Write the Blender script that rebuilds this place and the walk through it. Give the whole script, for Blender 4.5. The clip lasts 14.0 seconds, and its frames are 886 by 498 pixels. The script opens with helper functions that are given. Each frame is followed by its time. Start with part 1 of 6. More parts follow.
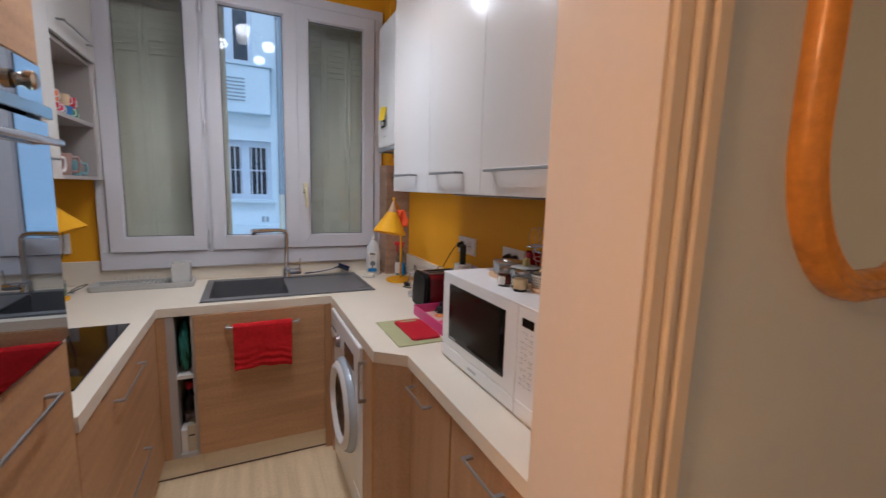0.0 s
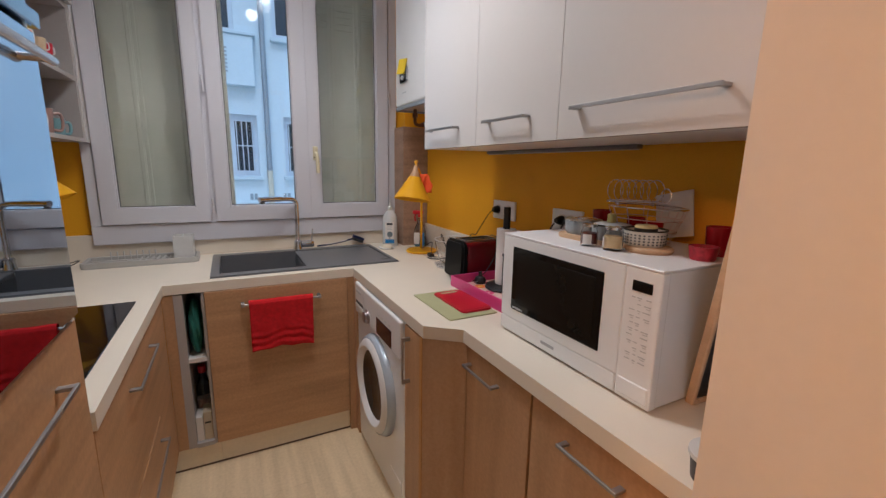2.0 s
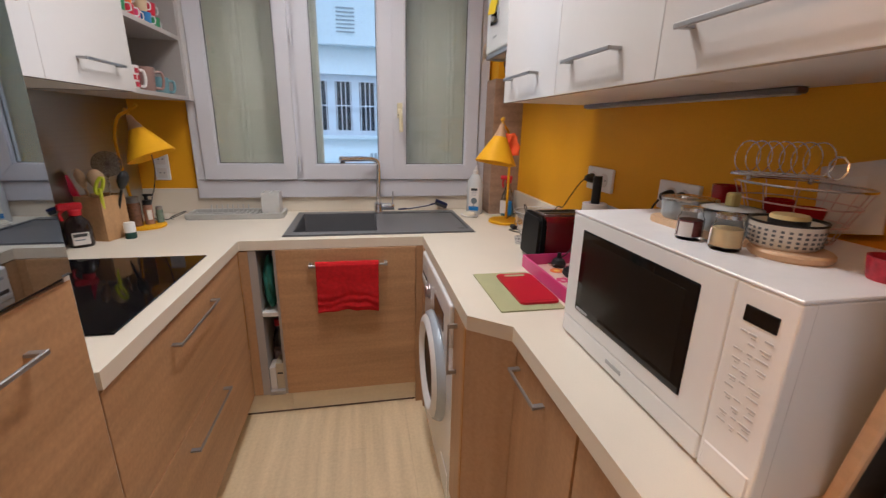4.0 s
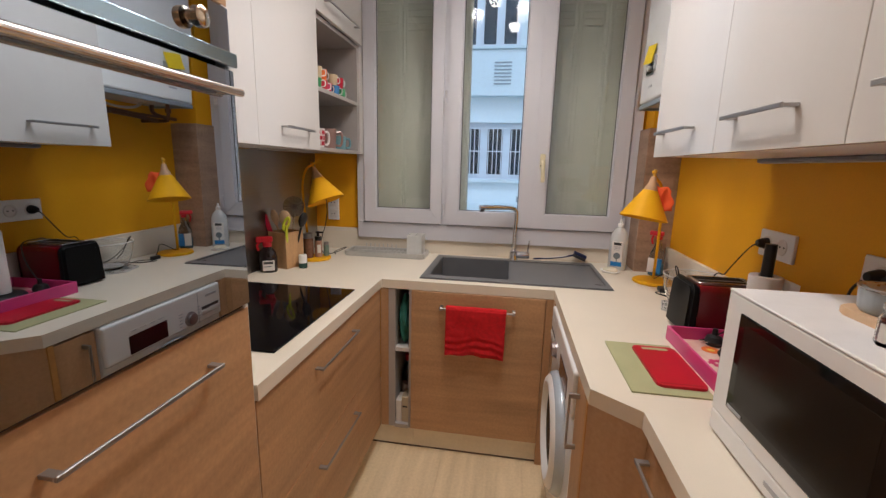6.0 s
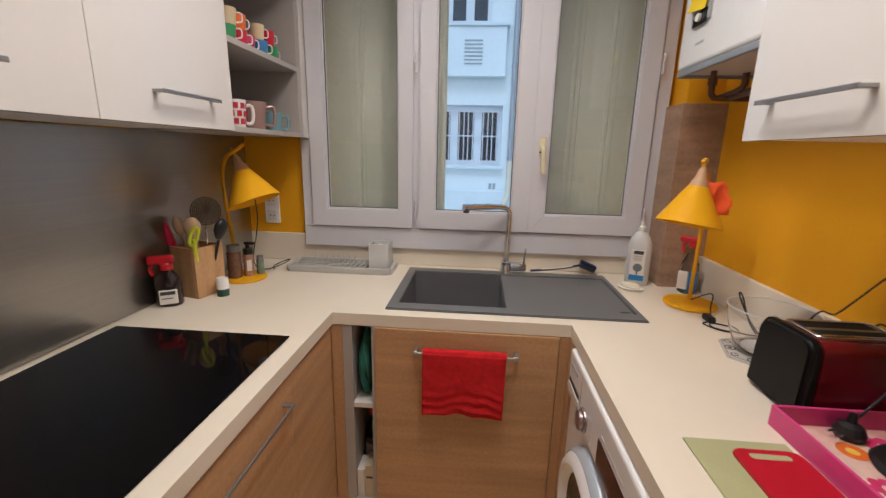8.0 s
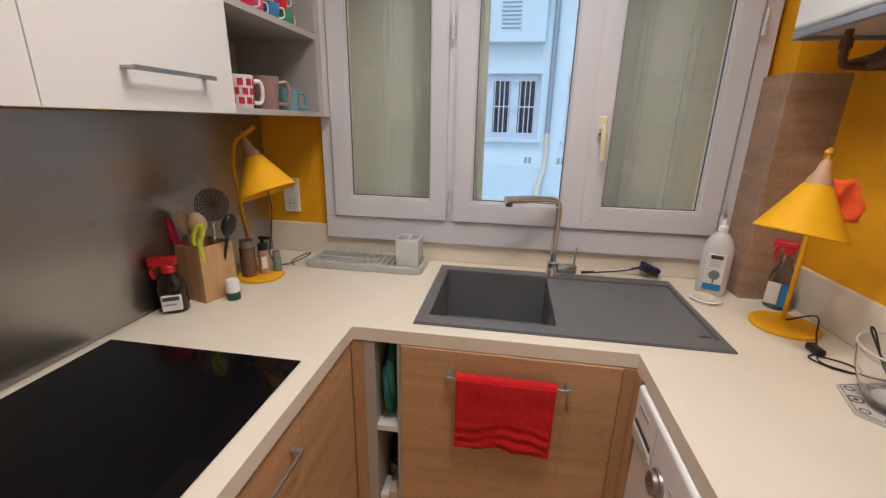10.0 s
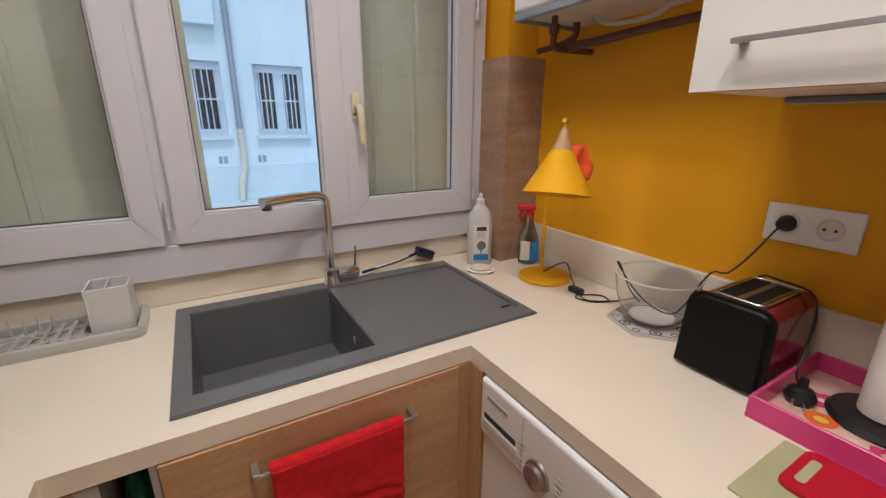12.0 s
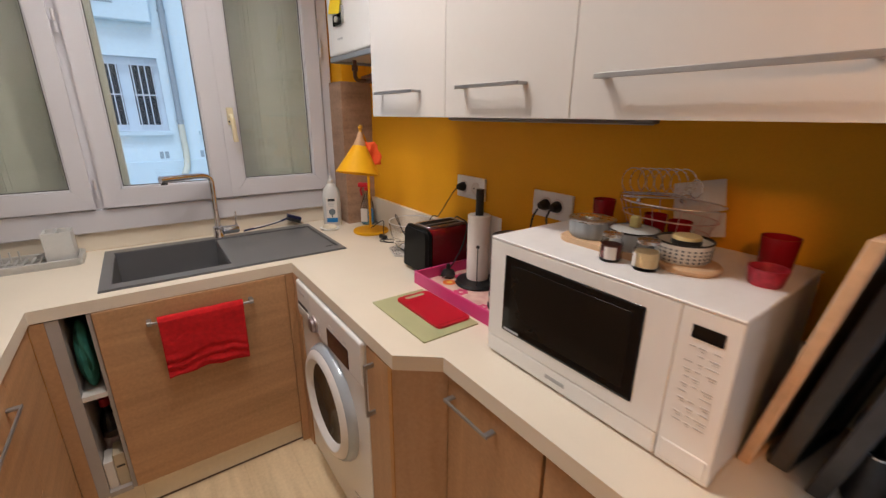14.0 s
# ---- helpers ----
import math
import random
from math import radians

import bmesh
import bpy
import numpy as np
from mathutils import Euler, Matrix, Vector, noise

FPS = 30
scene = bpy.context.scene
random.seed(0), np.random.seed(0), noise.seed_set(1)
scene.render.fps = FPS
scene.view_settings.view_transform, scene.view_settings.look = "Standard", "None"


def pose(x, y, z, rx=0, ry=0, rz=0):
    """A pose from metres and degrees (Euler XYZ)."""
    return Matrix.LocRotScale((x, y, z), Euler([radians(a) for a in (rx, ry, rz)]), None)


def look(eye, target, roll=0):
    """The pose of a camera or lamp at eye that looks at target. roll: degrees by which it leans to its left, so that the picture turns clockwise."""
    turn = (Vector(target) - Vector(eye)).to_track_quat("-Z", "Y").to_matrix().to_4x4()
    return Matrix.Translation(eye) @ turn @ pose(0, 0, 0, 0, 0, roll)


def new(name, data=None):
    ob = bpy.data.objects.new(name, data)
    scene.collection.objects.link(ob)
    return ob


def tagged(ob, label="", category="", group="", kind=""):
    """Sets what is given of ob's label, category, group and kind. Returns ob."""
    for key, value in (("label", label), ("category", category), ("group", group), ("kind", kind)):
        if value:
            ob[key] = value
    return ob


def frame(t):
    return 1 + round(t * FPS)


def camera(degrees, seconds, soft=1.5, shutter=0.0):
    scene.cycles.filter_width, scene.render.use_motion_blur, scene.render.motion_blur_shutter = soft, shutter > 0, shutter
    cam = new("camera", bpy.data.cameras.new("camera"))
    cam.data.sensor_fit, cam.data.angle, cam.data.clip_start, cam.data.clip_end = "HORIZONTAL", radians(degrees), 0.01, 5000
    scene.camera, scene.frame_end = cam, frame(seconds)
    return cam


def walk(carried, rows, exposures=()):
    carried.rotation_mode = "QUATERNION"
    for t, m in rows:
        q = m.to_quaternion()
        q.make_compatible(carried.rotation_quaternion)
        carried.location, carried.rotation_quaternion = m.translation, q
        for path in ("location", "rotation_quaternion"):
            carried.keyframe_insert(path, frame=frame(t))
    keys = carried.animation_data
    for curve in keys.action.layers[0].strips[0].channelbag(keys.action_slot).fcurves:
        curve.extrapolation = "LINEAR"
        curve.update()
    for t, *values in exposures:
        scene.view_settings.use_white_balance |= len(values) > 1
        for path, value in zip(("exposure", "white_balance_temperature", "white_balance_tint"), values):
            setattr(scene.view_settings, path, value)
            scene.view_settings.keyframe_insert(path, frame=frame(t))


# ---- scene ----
cam = camera(93.8, 14.0, soft=1.35, shutter=0.25)
PATH = [
    (0, (0.113, 0.169, 1.43), (0.963, 1.958, 1.15), 1.7),
    (0.5, (0.073, 0.255, 1.408), (0.697, 2.126, 1.079), 1.4),
    (1, (0.026, 0.352, 1.377), (0.692, 2.206, 1.031), 1.3),
    (1.5, (-0.005, 0.399, 1.355), (0.798, 2.195, 1.0), 1.2),
    (2, (-0.007, 0.42, 1.345), (0.892, 2.165, 0.96), 1.0),
    (2.2, (0.003, 0.429, 1.342), (0.923, 2.159, 0.94), 1.0),
    (4.3, (0.263, 0.575, 1.334), (0.472, 2.479, 0.761), 1.2),
    (4.5, (0.267, 0.572, 1.344), (0.367, 2.488, 0.779), 1.2),
    (5, (0.282, 0.558, 1.367), (0.145, 2.484, 0.844), 1.3),
    (5.5, (0.298, 0.554, 1.37), (0.022, 2.481, 0.911), 1.3),
    (6, (0.285, 0.576, 1.375), (-0.017, 2.514, 0.983), 1.4),
    (6.5, (0.244, 0.643, 1.41), (0.017, 2.599, 1.056), 1.3),
    (7, (0.185, 0.764, 1.442), (0.052, 2.729, 1.093), 1.2),
    (7.5, (0.143, 0.925, 1.414), (0.075, 2.886, 1.028), 1.2),
    (8, (0.188, 1.105, 1.383), (0.033, 3.046, 0.927), 1.3),
    (8.2, (0.216, 1.171, 1.387), (-0.018, 3.095, 0.893), 1.3),
    (10.3, (0.101, 1.401, 1.424), (-0.193, 3.289, 0.833), 1.2),
    (10.5, (0.07, 1.456, 1.416), (-0.042, 3.367, 0.837), 1.1),
    (11, (0.014, 1.574, 1.41), (0.397, 3.447, 0.823), 0.4),
    (11.5, (-0.01, 1.631, 1.387), (0.753, 3.386, 0.804), 0.4),
    (12, (-0.004, 1.634, 1.37), (0.969, 3.279, 0.782), 0.3),
    (12.5, (0.068, 1.522, 1.368), (1.138, 3.108, 0.783), 0.3),
    (13, (0.126, 1.29, 1.376), (1.231, 2.852, 0.793), 0.3),
    (13.5, (0.1, 1.01, 1.401), (1.201, 2.57, 0.807), 0.3),
    (14, (0.079, 0.737, 1.423), (1.194, 2.281, 0.812), 0.5),
]
walk(cam, [(t, look(eye, target, roll)) for t, eye, target, roll in PATH], exposures=[(0, -0.2, 4950, 10), (2.2, -0.2, 5150, 10), (4.5, 0.14, 5300, 10), (5.5, 0.10, 5450, 10), (6.5, 0.0, 5550, 10), (7.5, 0.02, 5550, 10), (8.2, 0.10, 5550, 10), (10.5, 0.14, 5480, 10), (11.5, 0.03, 5450, 10), (12.5, 0.02, 5450, 10), (14, 0.08, 5600, 10)])

# ---- light ----
world = bpy.data.worlds.new("sky")
scene.world = world
world.use_nodes = True
sky = world.node_tree.nodes.new("ShaderNodeTexSky")
sky.sky_type, sky.sun_disc = "NISHITA", False
sky.sun_elevation, sky.sun_rotation = radians(35), radians(200)
world.node_tree.links.new(sky.outputs[0], world.node_tree.nodes["Background"].inputs[0])
world.node_tree.nodes["Background"].inputs[1].default_value = 0.135


def lamp(name, kind, place, watts, colour, size, target=None):
    data = bpy.data.lights.new(name, kind)
    data.energy, data.color = watts, colour
    ob = new(name, data)
    if kind == "AREA":
        data.size = size
    elif kind == "SUN":
        data.angle = size
    else:
        data.shadow_soft_size = size
    ob.matrix_world = look(place, target) if target else Matrix.Translation(place)
    return ob


lamp("sun", "SUN", (0, -5, 20), 1.5, (0.88, 0.95, 1.0), radians(20), (0, 6, 0))
BULBS = [(0.13, 2.40, 2.50), (-0.025, 2.0, 2.50), (0.31, 2.105, 2.50), (0.252, 1.685, 2.50)]
for b, watts in zip(BULBS, (10.5, 18.5, 16.5, 32)):
    spot = lamp("kitchen_bulb_light", "SPOT", (b[0], b[1], b[2] - 0.055), watts, (1.0, 0.84, 0.67), 0.045, (b[0] + 0.3 * (b[0] - 0.15), b[1] + (0.3 if b[1] > 1.8 else 2.2) * (b[1] - 2.0), 0))
    spot.data.spot_size, spot.data.spot_blend = radians(150), 0.85
# Out of view: place chosen so that warm hall light reaches the door lining.
HALL_LAMP = (-0.96, 0.08)
lamp("hall_light", "POINT", (*HALL_LAMP, 2.15), 57, (1.0, 0.42, 0.125), 0.14)

# ---- materials ----
MATS = {}


def mat(name, colour, rough=0.5, metal=0.0, vary=0.06, scale=(8, 8, 8), fine=60, bump=0.0, coat=0.0, other=None,
        trans=0.0, emit=0.0, rough_vary=0.05, piece=0.0, ior=1.45):
    """Two scales of variation in colour and gloss, and a fine relief."""
    if name in MATS:
        return MATS[name]
    m = bpy.data.materials.new(name)
    m.use_nodes = True
    nodes, links = m.node_tree.nodes, m.node_tree.links
    p = nodes["Principled BSDF"]
    p.inputs["Metallic"].default_value = metal
    p.inputs["Coat Weight"].default_value = coat
    p.inputs["Coat Roughness"].default_value = 0.08
    p.inputs["Transmission Weight"].default_value = trans
    p.inputs["IOR"].default_value = ior
    co = nodes.new("ShaderNodeTexCoord")
    mp = nodes.new("ShaderNodeMapping")
    mp.inputs["Scale"].default_value = scale
    links.new(co.outputs["Object"], mp.inputs[0])
    big = nodes.new("ShaderNodeTexNoise")
    big.inputs["Scale"].default_value, big.inputs["Detail"].default_value = 1.0, 6
    links.new(mp.outputs[0], big.inputs["Vector"])
    small = nodes.new("ShaderNodeTexNoise")
    small.inputs["Scale"].default_value, small.inputs["Detail"].default_value = fine, 3
    links.new(co.outputs["Object"], small.inputs["Vector"])
    mix = nodes.new("ShaderNodeMath")
    mix.operation = "MULTIPLY_ADD"
    mix.inputs[1].default_value = 0.35
    links.new(small.outputs[0], mix.inputs[0])
    sc = nodes.new("ShaderNodeMath")
    sc.operation = "MULTIPLY"
    sc.inputs[1].default_value = 0.65
    links.new(big.outputs[0], sc.inputs[0])
    links.new(sc.outputs[0], mix.inputs[2])
    ramp = nodes.new("ShaderNodeValToRGB")
    c0 = [max(0, c * (1 - vary)) for c in colour]
    c1 = list(other) if other else [min(1, c * (1 + vary)) for c in colour]
    ramp.color_ramp.elements[0].position, ramp.color_ramp.elements[1].position = 0.3, 0.7
    ramp.color_ramp.elements[0].color, ramp.color_ramp.elements[1].color = (*c0, 1), (*c1, 1)
    links.new(mix.outputs[0], ramp.inputs[0])
    source = ramp.outputs[0]
    if piece:
        info = nodes.new("ShaderNodeObjectInfo")
        rng = nodes.new("ShaderNodeMapRange")
        rng.inputs["To Min"].default_value, rng.inputs["To Max"].default_value = 1 - piece, 1 + piece
        links.new(info.outputs["Random"], rng.inputs[0])
        hsv = nodes.new("ShaderNodeHueSaturation")
        links.new(source, hsv.inputs["Color"])
        links.new(rng.outputs[0], hsv.inputs["Value"])
        source = hsv.outputs[0]
    links.new(source, p.inputs["Base Color"])
    rr = nodes.new("ShaderNodeMapRange")
    rr.inputs["To Min"].default_value, rr.inputs["To Max"].default_value = max(0.0, rough - rough_vary), min(1, rough + rough_vary)
    links.new(mix.outputs[0], rr.inputs[0])
    links.new(rr.outputs[0], p.inputs["Roughness"])
    if bump:
        b = nodes.new("ShaderNodeBump")
        b.inputs["Strength"].default_value, b.inputs["Distance"].default_value = 1.0, bump
        links.new(mix.outputs[0], b.inputs["Height"])
        links.new(b.outputs[0], p.inputs["Normal"])
    if emit:
        p.inputs["Emission Color"].default_value = (*colour, 1)
        p.inputs["Emission Strength"].default_value = emit
    MATS[name] = m
    return m


OAK = mat("oak_front", (0.475, 0.276, 0.130), 0.45, vary=0.22, scale=(1.6, 1.6, 26), fine=90, bump=0.0002, other=(0.595, 0.348, 0.172))
OAK_UP = mat("oak_upright", (0.47, 0.275, 0.130), 0.45, vary=0.18, scale=(18, 18, 1.4), fine=90, bump=0.0002, other=(0.565, 0.335, 0.170))
OAK_EDGE = mat("oak_edge", (0.52, 0.26, 0.07), 0.5, vary=0.15, scale=(20, 20, 20))
WALNUT = mat("casing_wood", (0.35, 0.225, 0.15), 0.5, vary=0.3, scale=(4, 4, 26), fine=70, bump=0.0003)
TOP = mat("cream_worktop", (0.77, 0.695, 0.575), 0.38, vary=0.04, scale=(5, 5, 5), fine=420, rough_vary=0.08)
YELLOW = mat("yellow_paint", (0.76, 0.365, 0.003), 0.5, ior=1.28, vary=0.06, scale=(3, 3, 3), fine=180, bump=0.0003)
WHITE_GLOSS = mat("white_lacquer", (0.66, 0.635, 0.61), 0.22, vary=0.015, scale=(2, 2, 2), coat=0.4)
CARCASS = mat("white_board", (0.72, 0.70, 0.67), 0.45, vary=0.03)
GREY_BOARD = mat("grey_board", (0.42, 0.39, 0.37), 0.5, vary=0.04)
PVC = mat("white_pvc", (0.655, 0.65, 0.695), 0.32, vary=0.02, scale=(3, 3, 3), fine=150)
SEAL = mat("grey_seal", (0.10, 0.10, 0.10), 0.6)
STEEL = mat("brushed_steel", (0.62, 0.61, 0.60), 0.27, metal=1.0, vary=0.06, scale=(4, 4, 90), fine=120)
SPLASH = mat("steel_splashback", (0.40, 0.39, 0.37), 0.33, metal=1.0, vary=0.06, scale=(2, 2, 120), fine=200)
CHROME = mat("chrome", (0.76, 0.76, 0.78), 0.22, metal=1.0, vary=0.02)
BRASS = mat("brass", (0.58, 0.46, 0.34), 0.16, metal=1.0, vary=0.04)
SINK = mat("grey_composite", (0.135, 0.136, 0.142), 0.34, vary=0.08, fine=500, bump=0.0002)
BLACK_GLASS = mat("black_glass", (0.006, 0.006, 0.006), 0.06, vary=0.1, rough_vary=0.02, ior=1.36)
OVEN_GLASS = mat("mirror_oven_glass", (0.47, 0.53, 0.60), 0.012, metal=1.0, vary=0.03, rough_vary=0.01)
# The trim's blue is reflected light, put into the steel's base colour.
OVEN_STEEL = mat("oven_trim", (0.40, 0.53, 0.62), 0.2, metal=1.0, vary=0.05)
BLACK = mat("black_plastic", (0.014, 0.014, 0.015), 0.38, vary=0.15)
DARK = mat("dark_grey_plastic", (0.05, 0.05, 0.052), 0.45, vary=0.1)
WHITE = mat("white_plastic", (0.80, 0.79, 0.77), 0.3, vary=0.02)
APPLIANCE = mat("white_enamel", (0.82, 0.82, 0.82), 0.25, vary=0.015, coat=0.2)
GREY_PLASTIC = mat("grey_plastic", (0.40, 0.41, 0.43), 0.35, vary=0.05)
LILAC_METAL = mat("satin_handle", (0.40, 0.395, 0.395), 0.45, metal=1.0, vary=0.04)
PAINT = mat("white_wall_paint", (0.74, 0.70, 0.66), 0.6, vary=0.03, scale=(2, 2, 2), fine=120, bump=0.0004)
CEIL = mat("ceiling_paint", (0.80, 0.78, 0.75), 0.7, vary=0.02, scale=(2, 2, 2))
LINING = mat("white_gloss_lining", (0.76, 0.71, 0.66), 0.38, vary=0.03, scale=(6, 6, 1.2), fine=60, bump=0.0004)
HALL = mat("grey_hall_paint", (0.66, 0.76, 0.90), 0.65, vary=0.04, scale=(2, 2, 2), fine=150, bump=0.0005)
PLANK = mat("pale_laminate", (0.76, 0.60, 0.365), 0.42, vary=0.16, scale=(26, 1.6, 8), fine=80, piece=0.03, other=(0.86, 0.70, 0.46))
PLINTH = mat("cream_plinth", (0.84, 0.75, 0.58), 0.45, vary=0.08, scale=(3, 3, 20))
SHUTTER = mat("painted_shutter", (0.46, 0.465, 0.385), 0.5, vary=0.06, scale=(6, 6, 1))
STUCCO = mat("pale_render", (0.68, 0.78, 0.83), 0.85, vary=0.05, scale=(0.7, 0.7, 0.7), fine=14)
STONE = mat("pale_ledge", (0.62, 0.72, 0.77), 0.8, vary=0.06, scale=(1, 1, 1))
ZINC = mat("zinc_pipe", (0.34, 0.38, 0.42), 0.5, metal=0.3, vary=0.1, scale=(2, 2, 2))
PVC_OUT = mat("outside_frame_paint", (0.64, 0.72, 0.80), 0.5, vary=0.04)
CONCRETE = mat("courtyard_concrete", (0.62, 0.66, 0.66), 0.85, vary=0.15, scale=(0.8, 0.8, 0.8), fine=9)


def clear(name, colour=(1, 1, 1), rough=0.0, ior=1.45):
    return mat(name, colour, rough, vary=0.0, trans=1.0, rough_vary=0.0, ior=ior)


PANE = clear("window_glass", (0.98, 1.0, 0.99), 0.0, 1.45)
CLEAR_PLASTIC = clear("clear_plastic", (0.86, 0.88, 0.88), 0.12)

# ---- mesh helpers ----
SHIFT = {}


def thing(name, label, category, base=(0, 0, 0), rz=0.0, group="", kind="", local=True):
    """An empty at the thing's base. local: its parts are given from that base; otherwise in the world."""
    ob = new(name)
    ob.matrix_basis = pose(*base, 0, 0, rz)
    ob.empty_display_size = 0.02
    SHIFT[ob] = Vector((0, 0, 0)) if local else -Vector(base)
    return tagged(ob, label, category, group, kind)


def part(name, bm, material, parent=None, label="", smooth=False, kind=""):
    me = bpy.data.meshes.new(name)
    bmesh.ops.recalc_face_normals(bm, faces=bm.faces)
    if parent is not None and SHIFT[parent].length:
        bmesh.ops.translate(bm, vec=SHIFT[parent], verts=bm.verts)
    if smooth:
        for f in bm.faces:
            f.smooth = True
        for e in bm.edges:
            if len(e.link_faces) == 2 and e.calc_face_angle(0) > 0.7:
                e.smooth = False
    bm.to_mesh(me)
    bm.free()
    me.materials.append(material)
    ob = new(name, me)
    if parent is not None:
        ob.parent = parent
        SHIFT[ob] = SHIFT[parent]
    else:
        SHIFT[ob] = Vector((0, 0, 0))
    if label or kind:
        tagged(ob, label, kind=kind)
    return ob


def setting(name, bm, material, label, category):
    return tagged(part(name, bm, material), label, category, kind="structure")


def box(x0, x1, y0, y1, z0, z1, bevel=0.0, bm=None, seg=1):
    own = bm or bmesh.new()
    x0, x1, y0, y1, z0, z1 = min(x0, x1), max(x0, x1), min(y0, y1), max(y0, y1), min(z0, z1), max(z0, z1)
    vs = [own.verts.new((x, y, z)) for z in (z0, z1) for y in (y0, y1) for x in (x0, x1)]
    fs = [own.faces.new([vs[i] for i in q]) for q in ((0, 2, 3, 1), (4, 5, 7, 6), (0, 1, 5, 4), (2, 6, 7, 3), (0, 4, 6, 2), (1, 3, 7, 5))]
    if bevel:
        es = list({e for f in fs for e in f.edges})
        bmesh.ops.bevel(own, geom=es, offset=bevel, segments=seg, affect="EDGES", profile=0.5)
    return own


def lathe(profile, seg=28, at=(0, 0, 0), bm=None, axis="z"):
    """Turns (radius, height) pairs about an axis."""
    own = bm or bmesh.new()
    rings = []
    for r, h in profile:
        ring = []
        for i in range(seg if r > 1e-6 else 1):
            a = 2 * math.pi * i / seg
            u, v = r * math.cos(a), r * math.sin(a)
            p = {"z": (u, v, h), "x": (h, u, v), "y": (u, h, v)}[axis]
            ring.append(own.verts.new((p[0] + at[0], p[1] + at[1], p[2] + at[2])))
        rings.append(ring)
    for a, b in zip(rings, rings[1:]):
        for i in range(seg):
            j = (i + 1) % seg
            if len(a) == 1 and len(b) == 1:
                continue
            if len(a) == 1:
                own.faces.new((a[0], b[i], b[j]))
            elif len(b) == 1:
                own.faces.new((a[i], b[0], a[j]))
            else:
                own.faces.new((a[i], a[j], b[j], b[i]))
    for ring in (rings[0], rings[-1]):
        if len(ring) > 1 and profile[0] != profile[-1]:
            own.faces.new(ring)
    return own


def disc(r, h, at=(0, 0, 0), axis="z", seg=28, edge=0.0, bm=None):
    e = min(edge, r * 0.4, h * 0.45)
    pr = [(0, 0), (r - e, 0), (r, e), (r, h - e), (r - e, h), (0, h)] if e else [(0, 0), (r, 0), (r, h), (0, h)]
    return lathe(pr, seg, at, bm, axis)


def tube(points, r, seg=10, bm=None, closed=False):
    """A round rod along points."""
    own = bm or bmesh.new()
    pts = [Vector(p) for p in points]
    n = len(pts)
    rings, up = [], None
    for i, p in enumerate(pts):
        a = pts[(i - 1) % n] if closed or i else p
        b = pts[(i + 1) % n] if closed or i < n - 1 else p
        d = (b - a).normalized()
        if up is None:
            up = d.orthogonal().normalized()
        up = (up - d * up.dot(d))
        up = up.normalized() if up.length > 1e-6 else d.orthogonal().normalized()
        side = d.cross(up)
        rings.append([own.verts.new(p + r * (math.cos(2 * math.pi * k / seg) * up + math.sin(2 * math.pi * k / seg) * side)) for k in range(seg)])
    pairs = list(zip(rings, rings[1:])) + ([(rings[-1], rings[0])] if closed else [])
    for a, b in pairs:
        for k in range(seg):
            own.faces.new((a[k], a[(k + 1) % seg], b[(k + 1) % seg], b[k]))
    if not closed:
        own.faces.new(rings[0])
        own.faces.new(rings[-1])
    return own


def arc(points, steps=8):
    """A smooth line through points."""
    pts = [Vector(p) for p in points]
    pts = [2 * pts[0] - pts[1]] + pts + [2 * pts[-1] - pts[-2]]
    out = []
    for i in range(1, len(pts) - 2):
        p0, p1, p2, p3 = pts[i - 1:i + 3]
        for k in range(steps):
            t = k / steps
            out.append(0.5 * (2 * p1 + (p2 - p0) * t + (2 * p0 - 5 * p1 + 4 * p2 - p3) * t * t + (3 * p1 - p0 - 3 * p2 + p3) * t ** 3))
    out.append(pts[-2])
    return out


def prism(outline, z0, z1, bevel=0.0, bm=None):
    """An upright block on a flat outline of (x, y)."""
    own = bm or bmesh.new()
    low = [own.verts.new((x, y, z0)) for x, y in outline]
    high = [own.verts.new((x, y, z1)) for x, y in outline]
    n = len(outline)
    fs = [own.faces.new(low[::-1]), own.faces.new(high)]
    fs += [own.faces.new((low[i], low[(i + 1) % n], high[(i + 1) % n], high[i])) for i in range(n)]
    if bevel:
        bmesh.ops.bevel(own, geom=list({e for f in fs for e in f.edges}), offset=bevel, segments=2, affect="EDGES")
    return own


def rounded(w, d, r, seg=6, cx=0.0, cy=0.0):
    """The outline of a rectangle w by d with round corners."""
    out = []
    for k, (sx, sy) in enumerate(((1, 1), (-1, 1), (-1, -1), (1, -1))):
        for i in range(seg + 1):
            a = math.pi / 2 * (k + i / seg)
            out.append((cx + sx * (w / 2 - r) + r * math.cos(a), cy + sy * (d / 2 - r) + r * math.sin(a)))
    return out


def moved(bm, m):
    bmesh.ops.transform(bm, matrix=m, verts=bm.verts)
    return bm


# ---- the room ----
XL, XR, YW, YD, YH, HIGH = -0.895, 1.11, 3.0, 0.713, 0.52, 2.68
WT, WB = 0.859, 0.818

floor = setting("floor", box(-2.2, 2.2, -1.6, 3.2, -0.06, -0.012), PLINTH, "pale laminate floor of long planks", "floor")
setting("ceiling", box(-2.2, 2.2, -1.6, 3.3, HIGH, HIGH + 0.1), CEIL, "white painted ceiling", "ceiling")
setting("wall_left", box(XL - 0.12, XL, YD, 3.3, 0, HIGH), YELLOW, "yellow painted kitchen wall", "wall")
setting("wall_right", box(XR, XR + 0.12, YD, 3.3, 0, HIGH), YELLOW, "yellow painted kitchen wall", "wall")
FX0, FX1, FZ0, FZ1 = -0.615, 0.958, 0.940, 2.565
bm = box(XL, FX0 + 0.02, YW, YW + 0.3, 0, HIGH)
box(FX1 - 0.02, XR, YW, YW + 0.3, 0, HIGH, bm=bm)
